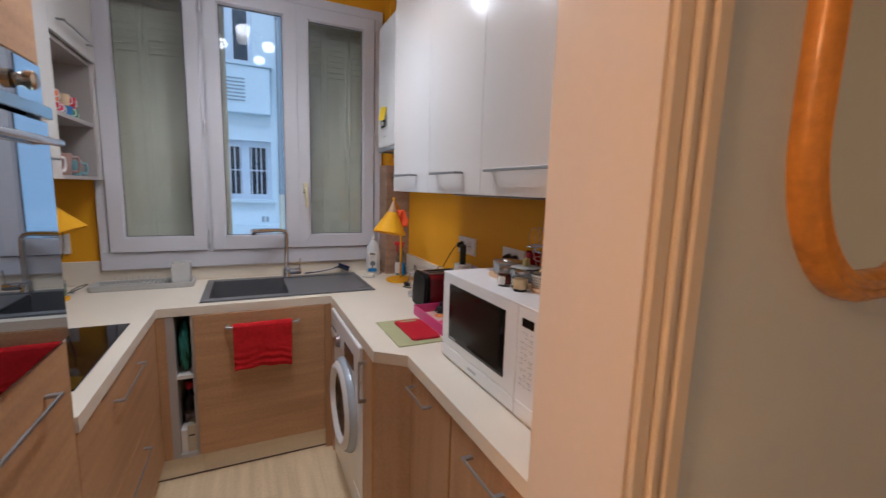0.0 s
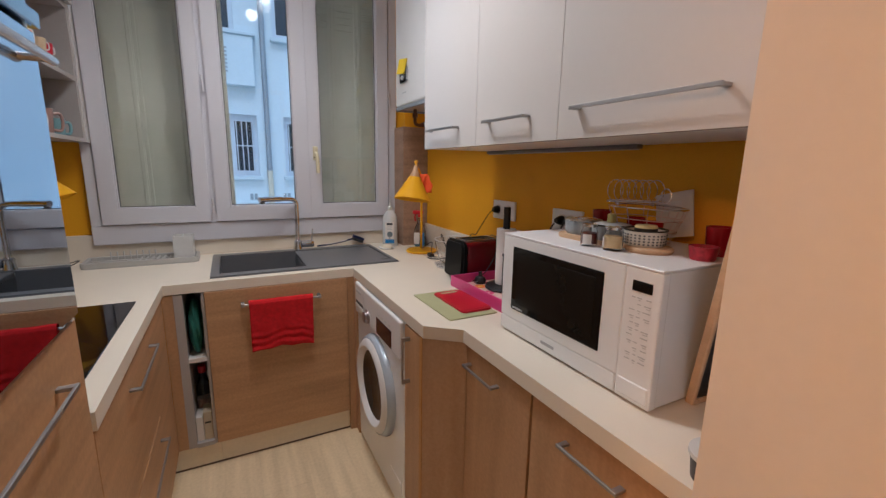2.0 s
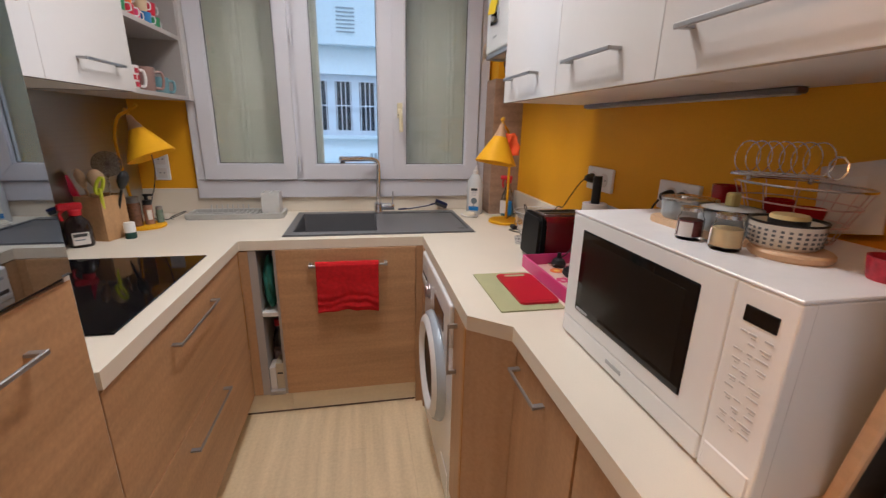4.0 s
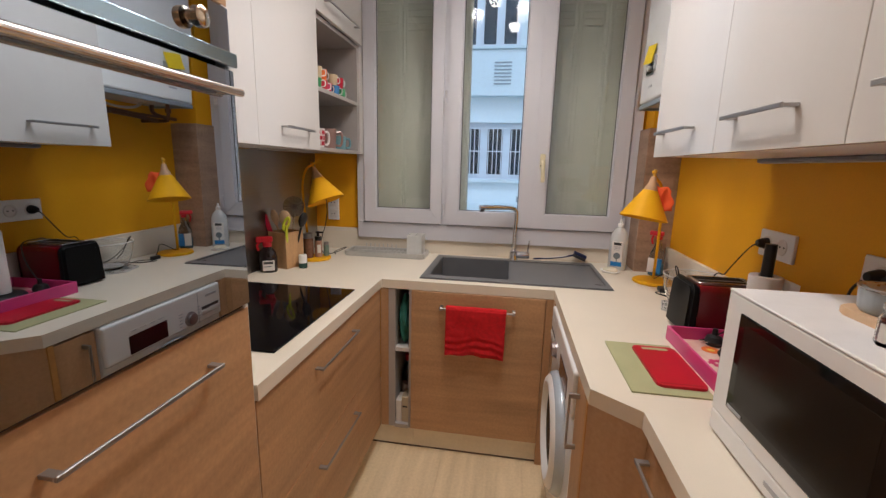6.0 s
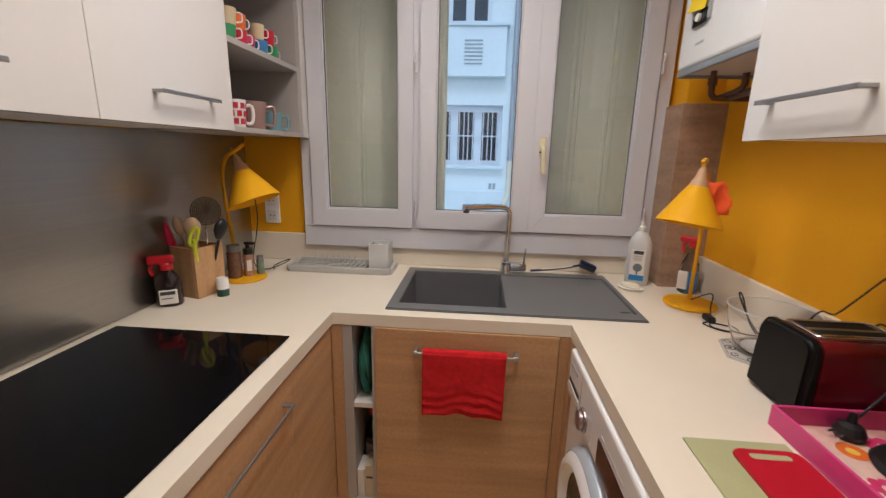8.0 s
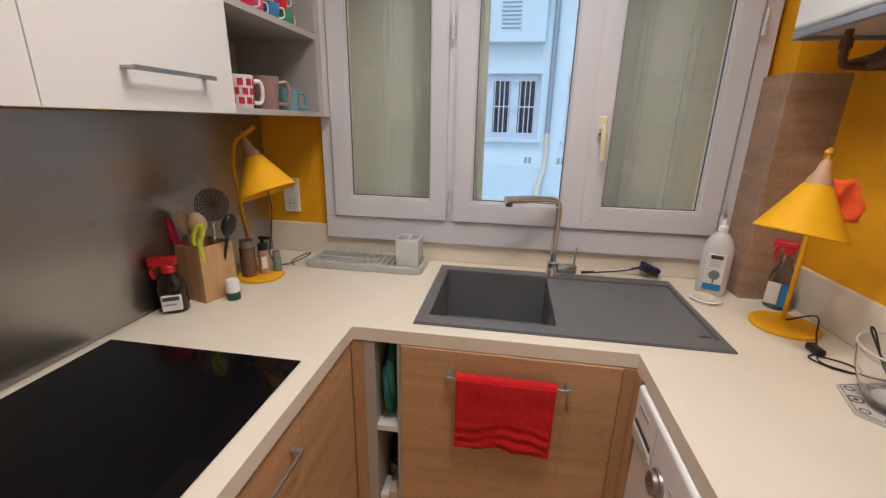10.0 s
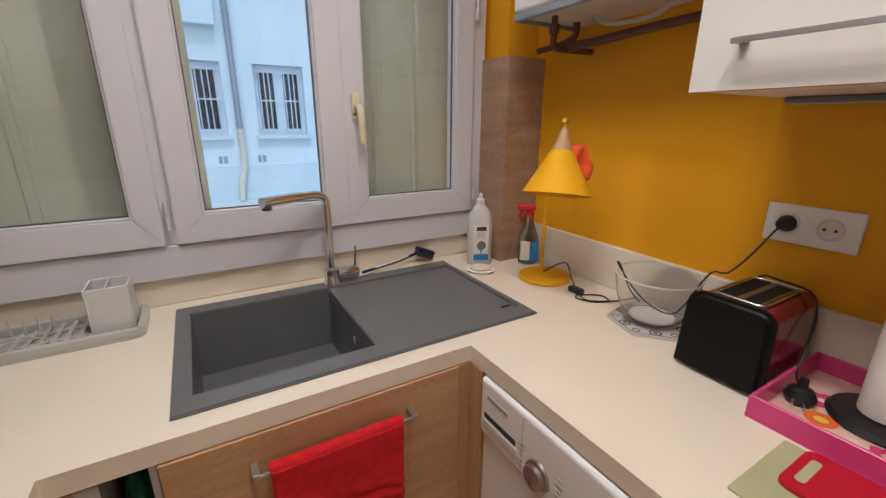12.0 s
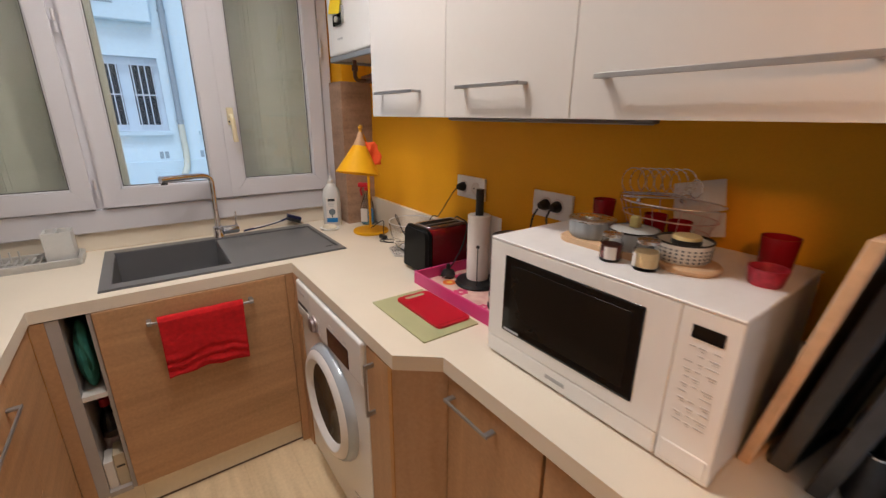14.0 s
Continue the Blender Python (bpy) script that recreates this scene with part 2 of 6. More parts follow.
box(FX0 + 0.02, FX1 - 0.02, YW, YW + 0.3, 0, FZ0 + 0.02, bm=bm)
box(FX0 + 0.02, FX1 - 0.02, YW, YW + 0.3, FZ1 - 0.02, HIGH, bm=bm)
setting("wall_window", bm, YELLOW, "yellow painted wall round the window", "wall")
DX0, DX1, DZ = -0.155, 0.556, 2.08
bm = box(-2.2, DX0 - 0.02, YH, YD, 0, HIGH)
box(DX1 + 0.02, 2.2, YH, YD, 0, HIGH, bm=bm)
box(DX0 - 0.02, DX1 + 0.02, YH, YD, DZ + 0.02, HIGH, bm=bm)
setting("wall_door", bm, HALL, "grey painted hall wall with a doorway", "wall")
bm = box(DX0 - 0.02, DX0, YH, YD + 0.002, 0, DZ)
box(DX1, DX1 + 0.02, YH, YD + 0.002, 0, DZ, bm=bm)
box(DX0 - 0.02, DX1 + 0.02, YH, YD + 0.002, DZ, DZ + 0.02, bm=bm)
setting("door_lining", bm, LINING, "white painted door lining", "door frame")
setting("wall_hall_back", box(-2.2, 2.2, -1.6, -1.48, 0, HIGH), HALL, "grey painted hall wall", "wall")
setting("wall_hall_left", box(-2.2, -2.08, -1.48, YH, 0, HIGH), HALL, "grey painted hall wall", "wall")
setting("wall_hall_right", box(2.08, 2.2, -1.48, YH, 0, HIGH), HALL, "grey painted hall wall", "wall")


def architrave(side, x):
    """Moulded strips round the doorway on the hall side."""
    ob = None
    for name, a, b, depth in (("outer_band", 0.058, 0.088, 0.018), ("groove_band", 0.044, 0.056, 0.012), ("bead", 0.030, 0.042, 0.017), ("inner_band", 0.0, 0.028, 0.010)):
        bm = box(x + side * a, x + side * b, YH - depth, YH, 0, DZ + a, 0.003)
        if ob is None:
            ob = tagged(part("trim", bm, LINING), "white moulded door architrave", "trim", kind="structure")
        else:
            part(name, bm, LINING, ob)


architrave(1, DX1 + 0.004)
architrave(-1, DX0 - 0.004)
for i in range(-6, 16):
    x0 = -0.92 + i * 0.19
    far = 2.98 if 0 <= i < 11 else 0.515
    for j in range(3):
        y0 = -1.48 + ((i * 0.43) % 1.2) - 1.2 + j * 1.9
        a, b = max(-1.475, y0), min(far, y0 + 1.9)
        if b - a > 0.05:
            part("plank", box(x0 + 0.0002, x0 + 0.1898, a + 0.0002, b - 0.0002, -0.012, 0, 0.0003), PLANK, floor)

# upstands of the worktop's stone
setting("upstand_right", box(XR - 0.018, XR, YD, 2.99, WT, 0.995, 0.002), TOP, "cream stone upstand along the yellow wall", "upstand")
setting("upstand_back", box(XL, 0.944, YW - 0.016, YW, WT, 0.990, 0.002), TOP, "cream stone upstand under the window", "upstand")
setting("splashback", box(XL, XL + 0.008, 1.39, 2.984, 0.862, 1.430), SPLASH, "brushed steel splashback behind the hob", "splashback")

# ---- window ----
win = tagged(part("window_1", box(FX0, FX1, 2.966, 3.04, FZ0, 1.036, 0.003), PVC), "white plastic three-part casement window", "window", kind="structure")
part("window_frame", box(FX0, -0.572, 2.967, 3.04, 1.036, FZ1, 0.003), PVC, win)
part("window_frame", box(0.906, FX1, 2.967, 3.04, 1.036, FZ1, 0.003), PVC, win)
part("window_frame", box(FX0, FX1, 2.966, 3.04, 2.51, FZ1, 0.003), PVC, win)
part("mullion", box(-0.112, -0.062, 2.975, 3.04, 1.036, 2.51, 0.003), PVC, win)


def upright(outline, y0, y1, bevel=0.0):
    """A block on an outline of (x, z), standing between y0 and y1."""
    return moved(prism(outline, -y1, -y0, bevel), Matrix.Rotation(radians(90), 4, "X"))


def sash(x0, x1, g0, g1):
    """A casement with mitred rails, a slim seal and one pane."""
    z0, z1, gz0, gz1 = 1.040, 2.505, 1.118, 2.432
    f = part("sash", upright([(x0, z0), (x1, z0), (g1, gz0), (g0, gz0)], 2.952, 3.02, 0.0022), PVC, win)
    for q in ([(x0, z1), (g0, gz1), (g1, gz1), (x1, z1)], [(x0, z0), (g0, gz0), (g0, gz1), (x0, z1)], [(x1, z0), (x1, z1), (g1, gz1), (g1, gz0)]):
        part("sash_rail", upright(q, 2.952, 3.02, 0.0022), PVC, f)
    bm = box(g0, g0 + 0.007, 2.961, 2.99, gz0, gz1, 0.002)
    box(g1 - 0.007, g1, 2.961, 2.99, gz0, gz1, 0.002, bm=bm)
    box(g0 + 0.007, g1 - 0.007, 2.961, 2.99, gz0, gz0 + 0.007, 0.002, bm=bm)
    box(g0 + 0.007, g1 - 0.007, 2.961, 2.99, gz1 - 0.007, gz1, 0.002, bm=bm)
    part("glazing_bead", bm, PVC, f)
    bm = box(g0 + 0.007, g0 + 0.0105, 2.972, 2.978, gz0 + 0.007, gz1 - 0.007)
    box(g1 - 0.0105, g1 - 0.007, 2.972, 2.978, gz0 + 0.007, gz1 - 0.007, bm=bm)
    box(g0 + 0.0105, g1 - 0.0105, 2.972, 2.978, gz0 + 0.007, gz0 + 0.0105, bm=bm)
    box(g0 + 0.0105, g1 - 0.0105, 2.972, 2.978, gz1 - 0.0105, gz1 - 0.007, bm=bm)
    part("seal", bm, SEAL, f)
    p = part("pane", box(g0 + 0.004, g1 - 0.004, 2.979, 2.985, gz0 + 0.004, gz1 - 0.004), PANE, f)
    p.visible_shadow = False
    return f


s_left = sash(-0.567, -0.103, -0.499, -0.165)
s_mid = sash(-0.074, 0.412, -0.005, 0.343)
s_right = sash(0.418, 0.899, 0.483, 0.829)
part("rebate_strip", box(0.4123, 0.4177, 2.956, 3.015, 1.041, 2.504), PVC, win)
for x, s in ((-0.088, s_mid), (0.907, s_right)):
    for z in (1.085, 1.705, 2.36):
        h = part("hinge", lathe([(0, 0), (0.0065, 0), (0.0065, 0.036), (0, 0.036)], 12, (x, 2.948, z)), PVC, s, "white and steel window hinge", smooth=True)
        part("hinge_sleeve", lathe([(0, 0), (0.0065, 0), (0.0065, 0.036), (0.004, 0.04), (0, 0.04)], 12, (x, 2.948, z + 0.038)), mat("pale_hinge_metal", (0.62, 0.60, 0.62), 0.4, metal=0.5), h, smooth=True)
IVORY = mat("ivory_plastic", (0.72, 0.65, 0.44), 0.4)
h = part("window_handle", box(0.440, 0.468, 2.938, 2.953, 1.375, 1.452, 0.005, seg=2), IVORY, s_right, "yellowed ivory plastic handle")
part("lever", tube(arc([(0.453, 2.94, 1.412), (0.453, 2.912, 1.410), (0.455, 2.902, 1.385), (0.458, 2.904, 1.302)]), 0.0105), IVORY, h, smooth=True)
part("key_hole", disc(0.004, 0.002, (0.446, 2.9365, 1.39), "y", 12), DARK, h)
setting("window_sill", box(FX0 + 0.02, FX1 - 0.02, 3.04, 3.45, 0.90, FZ0 + 0.02), STONE, "pale outside window sill", "sill")


def shutter(x0, x1, n, label):
    t = thing("folding_shutter", label, "shutter", ((x0 + x1) / 2, 3.18, FZ0 + 0.02), group="window shutters", local=False)
    w = (x1 - x0) / n
    for i in range(n):
        a, b = x0 + i * w, x0 + (i + 1) * w
        leaf = part("leaf", box(a - 0.003, b + 0.003, 3.17 + 0.012 * (i % 2), 3.185 + 0.012 * (i % 2), FZ0 + 0.02, 2.52), SHUTTER, t)
        for c in (a + 0.012, b - 0.012):
            part("stile", box(c - 0.01, c + 0.01, 3.166 + 0.012 * (i % 2), 3.17 + 0.012 * (i % 2), FZ0 + 0.02, 2.52, 0.002), SHUTTER, leaf)
        for k in range(9):
            z = 2.16 + k * 0.036
            part("louvre", moved(box(a + 0.03, b - 0.03, -0.005, 0.005, -0.0015, 0.0015), Matrix.Translation((0, 3.168 + 0.012 * (i % 2), z)) @ Matrix.Rotation(radians(35), 4, "X")), SHUTTER, leaf)


shutter(-0.60, 0.022, 3, "closed greenish-grey folding metal shutter behind the glass")
shutter(0.455, 0.94, 3, "folded greenish-grey metal shutter behind the glass")

# ---- courtyard ----
setting("ground", box(-400, 400, 3.5, 800, -0.6, -0.35), CONCRETE, "grey concrete courtyard ground", "ground")
house = thing("courtyard_building", "pale rendered apartment house across the courtyard", "building", (0, 12, -0.35), local=False)
WINS = [(-1.08, 0.73, 1.06, 2.53), (1.35, 2.40, 1.06, 2.53), (-1.2, 0.36, 4.35, 6.2), (1.20, 2.35, 4.35, 6.2)]
xs = [-7, -1.2, -1.08, 0.36, 0.73, 1.20, 1.35, 2.35, 2.40, 8]
zs = [-0.35, 1.06, 2.53, 4.35, 6.2, 11]
bm = bmesh.new()
for a, b in zip(xs, xs[1:]):
    for c, d in zip(zs, zs[1:]):
        if not any(w[0] <= a and b <= w[1] and w[2] <= c and d <= w[3] for w in WINS):
            box(a, b, 12, 12.35, c, d, bm=bm)
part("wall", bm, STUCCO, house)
part("parapet", box(-7, 0.74, 11.80, 11.998, 3.17, 4.28, 0.015), STUCCO, house)
part("ledge", box(-7, 0.80, 11.76, 11.998, 4.284, 4.35, 0.01), STONE, house)
for x in (0.50, 0.60, 1.29, 1.39):
    part("air_brick", box(x - 0.036, x + 0.036, 11.985, 11.999, 0.47, 0.62, 0.004), mat("vent_grey", (0.30, 0.36, 0.40), 0.6), house)
part("base_course", box(-7, 8, 11.93, 12, -0.35, 0.42, 0.01), STONE, house)
for w in WINS:
    o = part("window", box(w[0] - 0.06, w[1] + 0.06, 11.88, 12.08, w[2] - 0.09, w[2], 0.01), STONE, house)
    f = bmesh.new()
    n = 3 if w[1] - w[0] > 1.5 else 2
    for i in range(n + 1):
        x = w[0] + (w[1] - w[0]) * i / n
        box(x - 0.10, x + 0.10, 12.12, 12.18, w[2], w[3], bm=f)
    box(w[0], w[1], 12.125, 12.175, w[2], w[2] + 0.13, bm=f)
    box(w[0], w[1], 12.125, 12.175, w[3] - 0.13, w[3], bm=f)
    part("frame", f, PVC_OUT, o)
    part("pane", box(w[0], w[1], 12.20, 12.21, w[2], w[3]), mat("dark_far_glass", (0.035, 0.05, 0.065), 0.12, vary=0.3, scale=(1.5, 1.5, 1.5)), o)
    if w[2] < 2:
        g = bmesh.new()
        for i in range(n):
            for q in (0.22, 0.42, 0.60, 0.80):
                x = w[0] + (w[1] - w[0]) * (i + q) / n
                tube([(x, 12.05, w[2] + 0.02), (x, 12.05, w[3] - 0.04)], 0.012, 6, bm=g)
        box(w[0], w[1], 12.035, 12.065, (w[2] + w[3]) / 2 - 0.015, (w[2] + w[3]) / 2 + 0.012, bm=g)
        box(w[0], w[1], 12.035, 12.065, w[3] - 0.16, w[3] - 0.138, bm=g)
        part("window_grille", g, PVC_OUT, o)
vent = part("vent_frame", box(-0.30, 0.22, 11.794, 11.7995, 3.40, 4.06, 0.002), STUCCO, house)
for i in range(7):
    part("slat", box(-0.26, 0.17, 11.782, 11.7935, 3.44 + i * 0.085, 3.475 + i * 0.085, 0.003), mat("vent_grey", (0.30, 0.36, 0.40), 0.6), vent)
pipe = thing("drainpipe", "grey zinc drainpipe down the courtyard facade", "drainpipe", (0.955, 11.9, -0.35), local=False)
part("pipe", tube([(0.955, 11.9, 10.5), (0.955, 11.9, 1.2)], 0.06, 12), ZINC, pipe, smooth=True)
part("lower_pipe", tube(arc([(0.955, 11.9, 1.2), (0.955, 11.9, 0.4), (0.86, 11.8, 0.1), (0.8, 11.7, -0.34)]), 0.065, 12), mat("cream_pipe", (0.66, 0.62, 0.50), 0.6), pipe, smooth=True)
for z in (1.25, 3.4, 5.5, 8):
    part("bracket", disc(0.075, 0.05, (0.955, 11.9, z), seg=16), ZINC, pipe)
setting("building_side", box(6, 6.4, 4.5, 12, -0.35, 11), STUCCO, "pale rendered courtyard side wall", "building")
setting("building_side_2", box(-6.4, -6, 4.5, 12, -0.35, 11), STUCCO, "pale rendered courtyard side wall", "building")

# ---- worktop ----
worktop = thing("worktop", "cream speckled worktop running round three sides", "worktop", (-0.5, 2.0, WB), local=False)
part("left_slab", prism([(XL, 1.390), (-0.275, 1.390), (-0.275, 2.356), (-0.108, 2.356), (-0.108, 2.984), (XL, 2.984)], WB, WT), TOP, worktop)
part("front_strip", prism([(-0.108, 2.356), (0.502, 2.356), (0.757, 2.42), (-0.108, 2.42)], WB, WT), TOP, worktop)
part("back_strip", prism([(-0.108, 2.90), (0.757, 2.90), (0.757, 2.984), (-0.108, 2.984)], WB, WT), TOP, worktop)
part("right_slab", prism([(0.757, 2.42), (0.757, 2.984), (1.092, 2.984), (1.092, YD), (0.601, YD), (0.601, 1.454), (0.502, 1.534), (0.502, 2.356)], WB, WT), TOP, worktop)


# ---- fitted cabinets ----
def bar_handle(a, b, out, parent, r=0.0045, feet=0.03):
    """A flat bar handle from a to b on two wedge feet; out: the way from the front."""
    a, b, out = Vector(a), Vector(b), Vector(out)
    d = (b - a).normalized()
    up = d.cross(out)
    m = Matrix((d, out, up)).transposed().to_4x4()
    m.translation = a
    n = (b - a).length
    bm = box(0, n, 0.024, 0.0295, -r, r, 0.0012)
    for p, q in ((0.0, 0.014), (n - 0.014, n)):
        box(p, q, 0.0, 0.0245, -r * 0.75, r * 0.75, 0.001, bm=bm)
    return part("handle", moved(bm, m), LILAC_METAL, parent, "satin steel bar handle")


def base_unit(label, x0, x1, y0, y1, z1=WB - 0.004, group="base cabinets", mat_body=CARCASS):
    t = thing("base_cabinet", label, "cabinet", ((x0 + x1) / 2, (y0 + y1) / 2, 0), group=group, local=False)
    part("body", box(x0, x1, y0, y1, 0.11, z1), mat_body, t)
    return t


# left run: two wide drawers
u = base_unit("oak-effect base cabinet with two wide drawers below the hob", XL + 0.01, -0.301, 1.388, 2.375)
part("plinth", box(XL + 0.01, -0.335, 1.388, 2.375, 0, 0.11), PLINTH, u)
for z0, z1, zh in ((0.468, 0.812, 0.748), (0.112, 0.464, 0.398)):
    d = part("drawer_front", box(-0.300, -0.281, 1.389, 2.05, z0, z1, 0.0012), OAK, u)
    bar_handle((-0.281, 1.688, zh), (-0.281, 2.01, zh), (1, 0, 0), d)
part("corner_panel", box(-0.300, -0.282, 2.053, 2.355, 0.112, 0.812, 0.0012), OAK, u)

# back run: open niche, dishwasher door, filler
u = base_unit("narrow grey open shelf niche beside the sink cabinet", -0.2435, -0.2115, 2.360, 2.94, mat_body=GREY_BOARD)
u.name = "open_shelf_unit"
part("side", box(-0.145, -0.1338, 2.360, 2.94, 0.11, WB - 0.004), GREY_BOARD, u)
part("filler", box(-0.2815, -0.2440, 2.358, 2.374, 0.112, WB - 0.004), OAK_UP, u, "oak-effect filler strip")
part("bottom", box(-0.2112, -0.1453, 2.352, 2.94, 0.11, 0.13), GREY_BOARD, u)
part("back", box(-0.2112, -0.1453, 2.90, 2.94, 0.13, WB - 0.004), GREY_BOARD, u)
part("shelf", box(-0.2112, -0.1453, 2.362, 2.90, 0.508, 0.526), CARCASS, u, "white shelf board")
part("plinth", box(-0.335, -0.12, 2.375, 2.40, 0.008, 0.11), PLINTH, u)
# Shadow line under the plinth, put in as a thin brown strip.
part("plinth_seal", box(-0.335, -0.12, 2.3735, 2.40, 0, 0.0075), mat("brown_shadow", (0.13, 0.09, 0.06), 0.6), u, "brown strip drawn as the plinth's shadow line at the floor")
u = base_unit("oak-effect cabinet under the sink with a towel bar", -0.1325, 0.470, 2.371, 2.42, z1=0.80)
part("plinth", box(-0.119, 0.48, 2.375, 2.40, 0.008, 0.11), PLINTH, u)
# The same shadow line, drawn in brown, goes on below the sink cabinet.
part("plinth_seal", box(-0.119, 0.48, 2.3735, 2.40, 0, 0.0075), mat("brown_shadow", (0.13, 0.09, 0.06), 0.6), u, "brown strip drawn as the plinth's shadow line at the floor")
d = part("door", box(-0.132, 0.468, 2.351, 2.370, 0.113, 0.815, 0.0012), OAK, u)
bm = box(0.006, 0.336, 2.316, 2.322, 0.7445, 0.7535, 0.0015)
for x in (0.010, 0.332):
    box(x - 0.007, x + 0.007, 2.3165, 2.3515, 0.741, 0.757, 0.0015, bm=bm)
part("handle", bm, LILAC_METAL, d, "satin steel towel bar")
part("filler", box(0.470, 0.500, 2.354, 2.40, 0.0, 0.815), OAK_UP, u)
part("filler", box(0.5005, 0.516, 2.305, 2.40, 0.0, 0.815), OAK_UP, u)

# right run
u = base_unit("narrow oak-effect cabinet with an upright handle beside the washing machine", 0.522, 1.08, 1.545, 1.692)
part("plinth", box(0.545, 1.08, 1.545, 1.692, 0, 0.11), PLINTH, u)
d = part("door", box(0.503, 0.522, 1.561, 1.69, 0.117, 0.810, 0.0012), OAK_UP, u)
bar_handle((0.503, 1.645, 0.612), (0.503, 1.645, 0.78), (-1, 0, 0), d)
part("edge_strip", box(0.501, 0.522, 1.541, 1.559, 0.0, 0.815), OAK_EDGE, u)
part("corner_panel", prism([(0.503, 1.540), (0.6145, 1.4535), (0.70, 1.4535), (0.70, 1.5405)], 0.0, 0.815), mat("pale_oak_panel", (0.50, 0.32, 0.18), 0.45, vary=0.15, scale=(18, 18, 1.4), fine=90, other=(0.58, 0.39, 0.24)), u, "paler oak-effect panel")
for k, (y0, y1, ha, hb) in enumerate(((1.140, 1.452, 1.272, 1.432), (0.72, 1.136, 0.86, 1.02))):
    u = base_unit("oak-effect base cabinet below the microwave", 0.634, 1.08, y0, y1)
    part("plinth", box(0.66, 1.08, y0, y1, 0, 0.11), PLINTH, u)
    d = part("door", box(0.614, 0.633, y0 + 0.002, y1 - 0.002, 0.117, 0.810, 0.0012), OAK_UP, u)
    bar_handle((0.614, ha, 0.757), (0.614, hb, 0.757), (-1, 0, 0), d)

# right wall units
for k, (y0, y1, ha, hb) in enumerate(((1.664, 2.078, 1.78, 2.01), (1.266, 1.662, 1.376, 1.586), (0.72, 1.264, 0.85, 1.20))):
    t = thing("wall_cabinet", "white glossy wall cabinet with a steel bar handle" if k < 2 else "wide white glossy wall cabinet with a long bar handle", "cabinet", (0.93, (y0 + y1) / 2, 1.42), group="right wall cabinets", local=False)
    part("body", box(0.770, XR, y0, y1, 1.422, 2.52), CARCASS, t)
    d = part("door", box(0.750, 0.769, y0 - 0.0003, y1 + 0.0003, 1.4195, 2.52, 0.0009), WHITE_GLOSS, t)
    bar_handle((0.750, ha, 1.489), (0.750, hb, 1.489), (-1, 0, 0), d, feet=0.05)

# left wall units
for y0, y1, ha, hb in ((1.388, 1.890, 1.50, 1.72), (1.892, 2.350, 2.035, 2.252)):
    t = thing("wall_cabinet", "white glossy wall cabinet with a steel bar handle", "cabinet", (-0.7, (y0 + y1) / 2, 1.425), group="left wall cabinets", local=False)
    part("body", box(XL, -0.571, y0, y1, 1.434, 2.52), CARCASS, t)
    d = part("door", box(-0.570, -0.551, y0 - 0.0003, y1 + 0.0003, 1.431, 2.52, 0.0009), WHITE_GLOSS, t)
    bar_handle((-0.551, ha, 1.504), (-0.551, hb, 1.504), (1, 0, 0), d, feet=0.05)
t = thing("wall_shelf_unit", "grey and white open wall shelf holding mugs", "shelf", (-0.72, 2.6, 1.425), local=False)
SX = -0.572
part("bottom", box(XL, SX, 2.352, 2.905, 1.431, 1.447), GREY_BOARD, t)
part("back", box(XL, XL + 0.01, 2.352, 2.905, 1.447, 2.52), GREY_BOARD, t)
part("side", box(XL, SX, 2.352, 2.367, 1.447, 2.52), GREY_BOARD, t)
part("side", box(XL, SX, 2.87, 2.905, 1.447, 2.52), GREY_BOARD, t)
part("shelf", box(XL + 0.01, SX, 2.367, 2.87, 1.690, 1.708), GREY_BOARD, t)
part("top", box(XL + 0.01, SX, 2.367, 2.87, 1.985, 2.003), GREY_BOARD, t)
part("filler", box(XL, SX + 0.002, 2.906, 2.965, 1.431, 2.52), WHITE_GLOSS, t)
d = part("flap_door", box(SX + 0.001, SX + 0.02, 2.353, 2.903, 2.006, 2.52, 0.0015), WHITE_GLOSS, t)
bar_handle((SX + 0.02, 2.43, 2.065), (SX + 0.02, 2.80, 2.065), (1, 0, 0), d)

# tall oven column
t = thing("tall_cabinet", "tall oak-effect oven housing with a deep drawer below", "cabinet", (-0.58, 1.1, 0), local=False)
part("side", box(XL + 0.01, -0.281, 1.368, 1.384, 0, 2.52), CARCASS, t)
part("side", box(XL + 0.01, -0.281, 0.782, 0.80, 0, 2.52), CARCASS, t)
part("body", box(XL + 0.01, -0.303, 0.80, 1.368, 0.11, 1.052), CARCASS, t)
part("body", box(XL + 0.01, -0.303, 0.80, 1.368, 1.674, 2.52), CARCASS, t)
part("plinth", box(XL + 0.01, -0.335, 0.80, 1.368, 0, 0.11), PLINTH, t)
d = part("drawer_front", box(-0.302, -0.280, 0.784, 1.383, 0.112, 1.056, 0.0012), OAK, t)
bar_handle((-0.280, 0.944, 0.980), (-0.280, 1.258, 0.980), (1, 0, 0), d)
part("upper_door", box(-0.302, -0.280, 0.784, 1.383, 1.669, 2.52, 0.0012), OAK, t)

